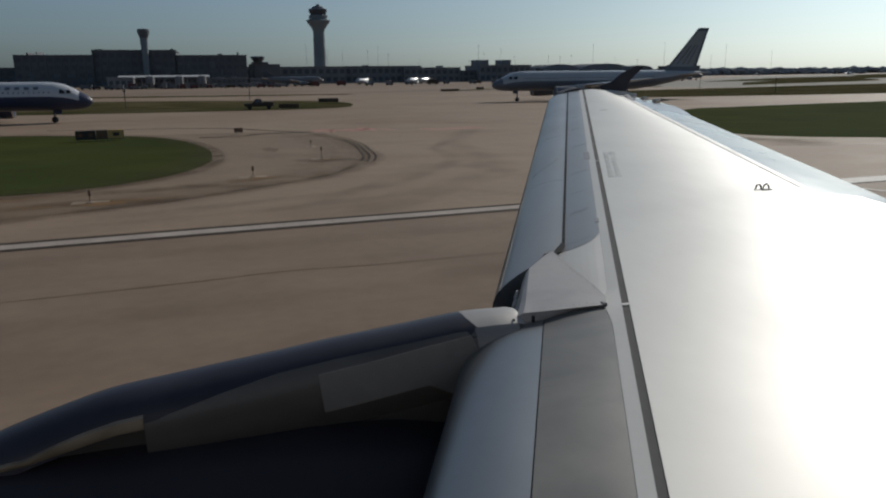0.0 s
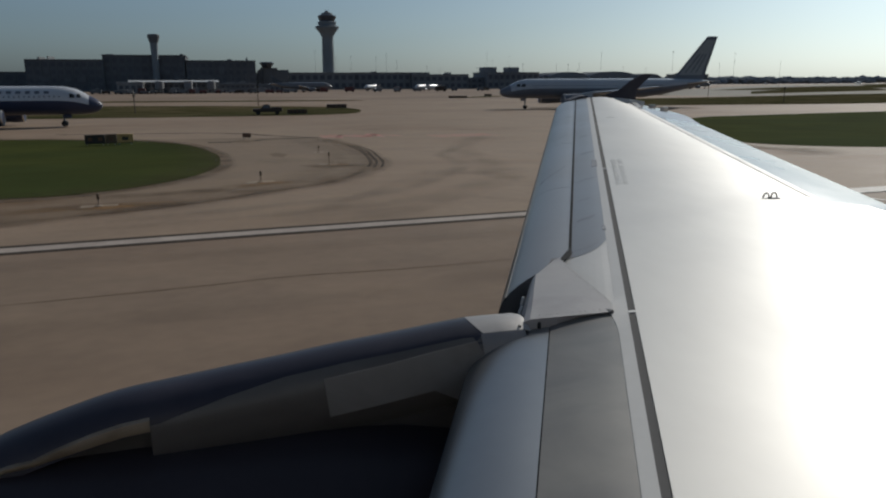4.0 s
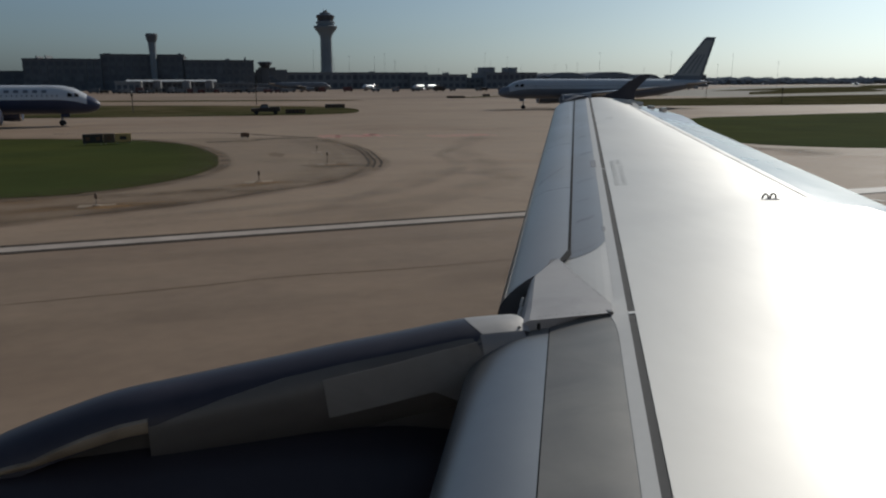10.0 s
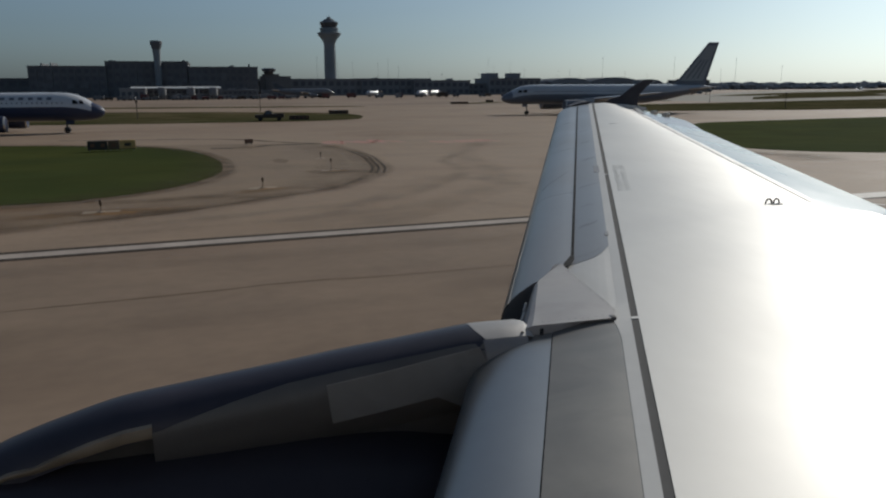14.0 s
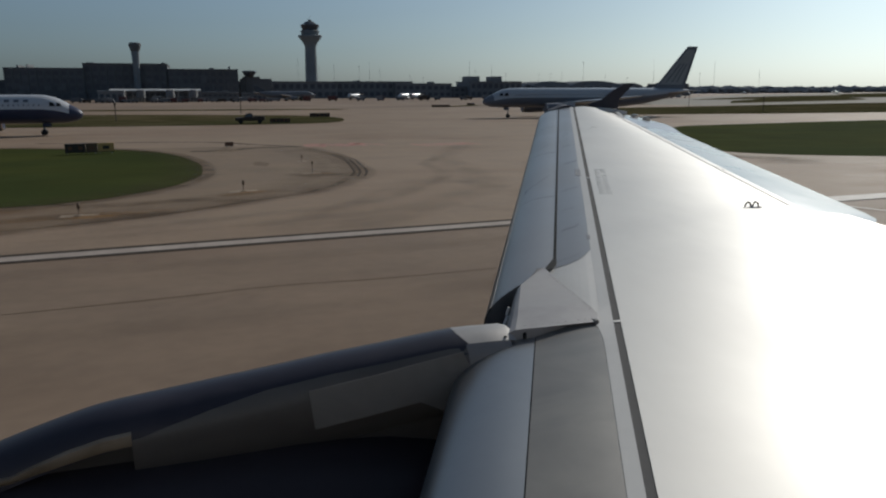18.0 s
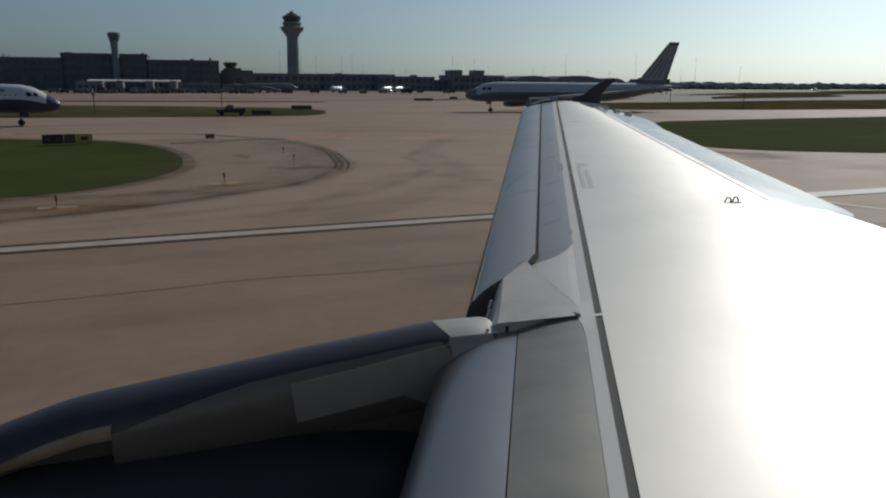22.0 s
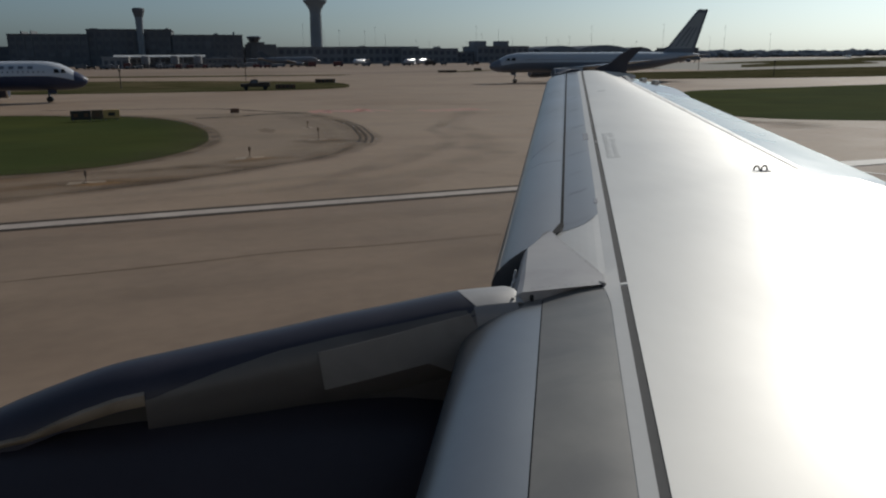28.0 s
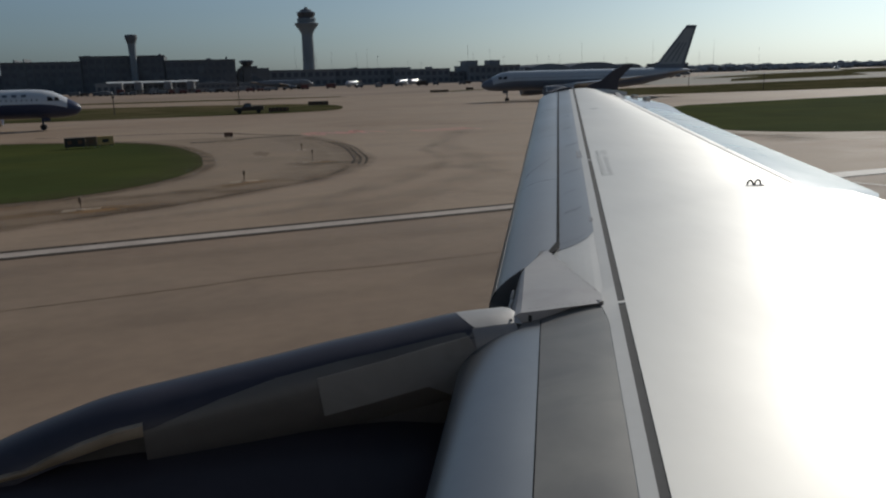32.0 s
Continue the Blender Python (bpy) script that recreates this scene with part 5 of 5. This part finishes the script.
for x0, x1, label in ((-47.5, 1.0, "long thin white canopy roof on legs along the gates"),):
    t = thing("canopy", label, "canopy", pose(x0, 464, GZ))
    w = x1 - x0
    part("roof", rings(bmesh.new(), [[(x, -2.3, 6.3), (x, 2.4, 7.25), (x, 2.4, 7.0), (x, -2.3, 6.1)] for x in (0, w)]), "canopy_white", t, "white roof sheet sloping to the apron")
    part("fascia", box((-0.2, -2.42, 6.05), (w + 0.2, -2.32, 6.4), 0.03), "canopy_white", t, "white edge board")
    n = max(3, int(w / 6))
    for i in range(n + 1):
        part("leg", box((i * w / n - 0.2, -1.6, 0), (i * w / n + 0.2, -1.2, 6.4)), "terminal_pale" if i % 3 else "canopy_white", t)
for x in (-30, -15, -3):
    t = thing("jet_bridge", "pale boarding bridge on a single leg", "bridge", pose(x, 452, GZ))
    part("tunnel", box((-1.5, -4, 3.0), (1.5, 9, 5.6), 0.2), "gate_grey", t)
    part("rotunda", turned([(2.6, 2.2), (6.4, 2.2), (6.8, 1.4)], "z", 14, (0, -5, 0)), "gate_grey", t, "", True)
    part("leg", box((-0.4, -3, 0), (0.4, -2.2, 3.5), 0.05), "steel", t)


def apron_vehicle(x, y, mat, long=5.0, h=2.3):
    t = thing("service_vehicle", "small boxy service vehicle on the apron", "vehicle", pose(x, y, ground_z(y)), "service vehicles")
    part("body", box((-long / 2, -1.1, 0.5), (long / 2, 1.1, h), 0.2), mat, t)
    part("cab_glass", box((long * 0.28, -1.13, h * 0.55), (long * 0.45, 1.13, h * 0.85), 0.05), "glass", t)
    for wx in (-long * 0.32, long * 0.32):
        part("wheel", turned([(-1.15, 0.3), (-1.12, 0.45), (1.12, 0.45), (1.15, 0.3)], "y", 12, (wx, 0, 0.45)), "black", t)


for i in range(34):
    apron_vehicle(-60 + i * 12.5 + rng.uniform(-5, 5), 440 + i * 3.0 + rng.uniform(-12, 12), rng.choice(["red_truck", "terminal", "terminal", "gate_grey", "truck", "truck", "concourse", "gate_grey"]), rng.uniform(3.5, 8), rng.uniform(1.8, 3.2))


for i in range(16):
    apron_vehicle(-56 + i * 6.3 + rng.uniform(-2, 2), 436 + rng.uniform(-5, 8), rng.choice(["red_truck", "red_truck", "truck", "terminal", "gate_grey"]), rng.uniform(2.6, 5), rng.uniform(1.5, 2.4))


def control_tower():
    t = thing("control_tower", "tall flared concrete airport control tower", "tower", pose(110.3, 792, GZ))
    part("shaft", turned([(0, 7.2), (8, 6.2), (30, 5.4), (46, 5.3), (51, 6.0), (55, 8.2), (58.5, 11.2)], "z", 24), "concrete", t, "grey fluted shaft", True)
    part("ring", turned([(58.5, 11.2), (60.5, 12.0), (61, 11.0)], "z", 24), "concrete", t, "overhanging ring")
    part("lower_deck", turned([(61, 8.4), (65, 9.6), (65.6, 8.2)], "z", 24), "concrete", t, "glazed lower deck")
    cab = part("cab", turned([(65.6, 7.2), (70.2, 9.0), (71, 9.2), (72, 7.0)], "z", 16), "glass", t, "dark glazed cab")
    part("roof_cap", turned([(72, 6.2), (73.6, 5.2), (74.6, 2.0), (76, 1.6)], "z", 16), "terminal", cab)
    for i in range(8):
        a = i * math.pi / 4
        part("rib", tube(bmesh.new(), (6.1 * math.cos(a), 6.1 * math.sin(a), 1), (5.35 * math.cos(a), 5.35 * math.sin(a), 48), 0.35, 6), "concrete", t)
        part("mullion", tube(bmesh.new(), (7.3 * math.cos(a), 7.3 * math.sin(a), 65.6), (9.1 * math.cos(a), 9.1 * math.sin(a), 70.2), 0.2, 6), "terminal", cab)
    for x, h in ((-1.5, 4), (1.8, 3), (0.3, 5)):
        part("aerial", tube(bmesh.new(), (x, 0, 74), (x, 0, 74 + h), 0.08, 6), "steel", t)


control_tower()
t = thing("ramp_tower", "slim pale tower with a flared cab", "tower", pose(-41, 588.5, GZ))
part("shaft", turned([(0, 2.2), (22, 2.2), (33.5, 2.8)], "z", 16), "concrete", t, "pale slim shaft", True)
part("cab", turned([(33.5, 2.9), (37.4, 4.1), (38.8, 4.1), (39.4, 3.5)], "z", 16), "terminal", t, "dark flared cab")
t = thing("ramp_tower", "squat dark ramp control tower on a roof", "tower", pose(38.5, 625, GZ))
part("stem", box((-3.2, 0, 0), (3.2, 6, 17.5), 0.2), "terminal", t)
part("cab", turned([(17.5, 3.5), (20.3, 5.4), (21, 5.6), (21.6, 4.2)], "z", 8), "glass", t, "dark glazed cab")
part("wing_block", box((-7, 1, 0), (17, 8, 15.6), 0.2), "terminal", t)
part("wing_block", box((-5, 0.5, 15), (8, 7, 17.2), 0.2), "terminal", t)
for x, y, r, w in ((335, 700, 5.2, 20), (395, 720, 6.0, 28), (472, 780, 4.6, 16)):
    t = thing("hangar", "dark hangar with a curved roof", "hangar", pose(x, y, GZ))
    part("roof", rings(bmesh.new(), [[(w * math.cos(math.pi * i / 16), d, 10 + r * math.sin(math.pi * i / 16)) for i in range(17)] for d in (-0.3, 50)]), "hangar_roof", t, "curved roof")
    part("wall", box((-w, 0, 0), (w, 50, 10.1)), "terminal", t)
    part("door_panel", box((-w * 0.7, -0.2, 0), (w * 0.7, 0, 6.0), 0.05), "terminal", t)


# ---- tufts that roughen the mown grass ----
def inside(x, y, poly):
    hit = False
    for (x0, y0), (x1, y1) in zip(poly, poly[1:] + poly[:1]):
        if (y0 > y) != (y1 > y) and x < (x1 - x0) * (y - y0) / (y1 - y0) + x0:
            hit = not hit
    return hit


def tufts(name, poly, area, n, seed, label):
    r = random.Random(seed)
    verts, faces = [], []
    x0, x1, y0, y1 = area
    while len(faces) < n * 3:
        x, y = r.uniform(x0, x1), y0 + (y1 - y0) * r.random() ** 1.3
        if not inside(x + r.uniform(-0.12, 0.12), y + r.uniform(-0.12, 0.12), poly):
            continue
        z = ground_z(y) + 0.02
        for k in range(3):
            a, h, w = r.uniform(0, 6.3), r.uniform(0.004, 0.012), r.uniform(0.03, 0.1)
            dx, dy = w * math.cos(a), w * math.sin(a)
            i = len(verts)
            verts += [(x - dx, y - dy, z), (x + dx, y + dy, z), (x + r.uniform(-0.06, 0.06), y + r.uniform(-0.06, 0.06), z + h)]
            faces.append((i, i + 1, i + 2))
    me = bpy.data.meshes.new(name)
    me.from_pydata(verts, [], faces)
    me.materials.append(M["grass"])
    tagged(new(name, me), label, "grass", kind="stuff")


tufts("grass_tufts", near_grass, (-30, 0.5, 33, 89), 12000, 31, "short uneven tufts of mown grass")
tufts("grass_tufts", field_grass, (40, 110, 40, 120), 8000, 32, "short uneven tufts of mown grass")


def shrub(x, y, h, seed):
    """A low bush: short stems and many small leaves in uneven clumps."""
    r = random.Random(seed)
    z = ground_z(y) + 0.03
    t = thing("shrub", "low dark green shrub standing alone in the grass", "shrub", pose(x, y, z))
    stems = bmesh.new()
    verts, faces = [], []
    for k in range(9):
        a, lean = k * 0.7 + r.uniform(-0.2, 0.2), r.uniform(0.15, 0.6) * h
        top = Vector((lean * math.cos(a), lean * math.sin(a), h * r.uniform(0.55, 0.9)))
        tube(stems, (0, 0, 0), top, 0.025, 5, 0.008)
        for i in range(70):
            c = top + Vector((r.gauss(0, 0.14), r.gauss(0, 0.14), r.gauss(-0.1, 0.14))) * h
            c.z = max(0.05, c.z)
            u = Vector((r.uniform(-1, 1), r.uniform(-1, 1), r.uniform(-1, 1))).normalized() * 0.07 * h
            w = u.orthogonal().normalized() * 0.035 * h
            n = len(verts)
            verts += [c - u, c + w, c + u, c - w]
            faces.append((n, n + 1, n + 2, n + 3))
    part("stems", stems, "truck", t, "thin brown stems")
    me = bpy.data.meshes.new("leaves")
    me.from_pydata(verts, [], faces)
    me.materials.append(M["grass"])
    leaves = new("leaves", me)
    leaves.parent = t


shrub(-41.0, 33.4, 1.1, 15)


# ---- far trees and skyline: uneven clumps along the horizon ----
def tree_line(name, x0, y0, x1, y1, n, h, seed, label):
    r = random.Random(seed)
    bm = bmesh.new()
    for i in range(n):
        f = (i + r.random()) / n
        x, y = x0 + (x1 - x0) * f, y0 + (y1 - y0) * f + r.uniform(-40, 40)
        hh = h * r.uniform(0.72, 1.0)
        for c in range(3):
            s = hh * r.uniform(0.5, 0.9)
            mtx = Matrix.Translation((x + r.uniform(-1, 1) * hh, y + r.uniform(-1, 1) * hh, GZ + hh * (0.3 + 0.25 * c))) @ Matrix.Diagonal((s * 1.3, s, s * 0.6, 1))
            made = bmesh.ops.create_icosphere(bm, subdivisions=1, radius=1, matrix=mtx)
            for v in made["verts"]:
                v.co += Vector((r.uniform(-1, 1), r.uniform(-1, 1), r.uniform(-1, 1))) * s * 0.2
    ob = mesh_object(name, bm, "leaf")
    tagged(ob, label, "trees", kind="stuff")


tree_line("far_woods", 300, 1500, 1100, 1350, 200, 11, 3, "far tree line along the horizon, coloured blue-grey for haze")
tree_line("far_woods", 700, 2300, 3400, 1500, 1100, 16, 5, "far tree line along the horizon, coloured blue-grey for haze")
tree_line("far_woods", -900, 1100, 320, 1500, 120, 15, 8, "far tree line along the horizon, coloured blue-grey for haze")
tree_line("far_woods", 640, 1350, 1500, 1500, 260, 8, 9, "far tree line along the horizon, coloured blue-grey for haze")
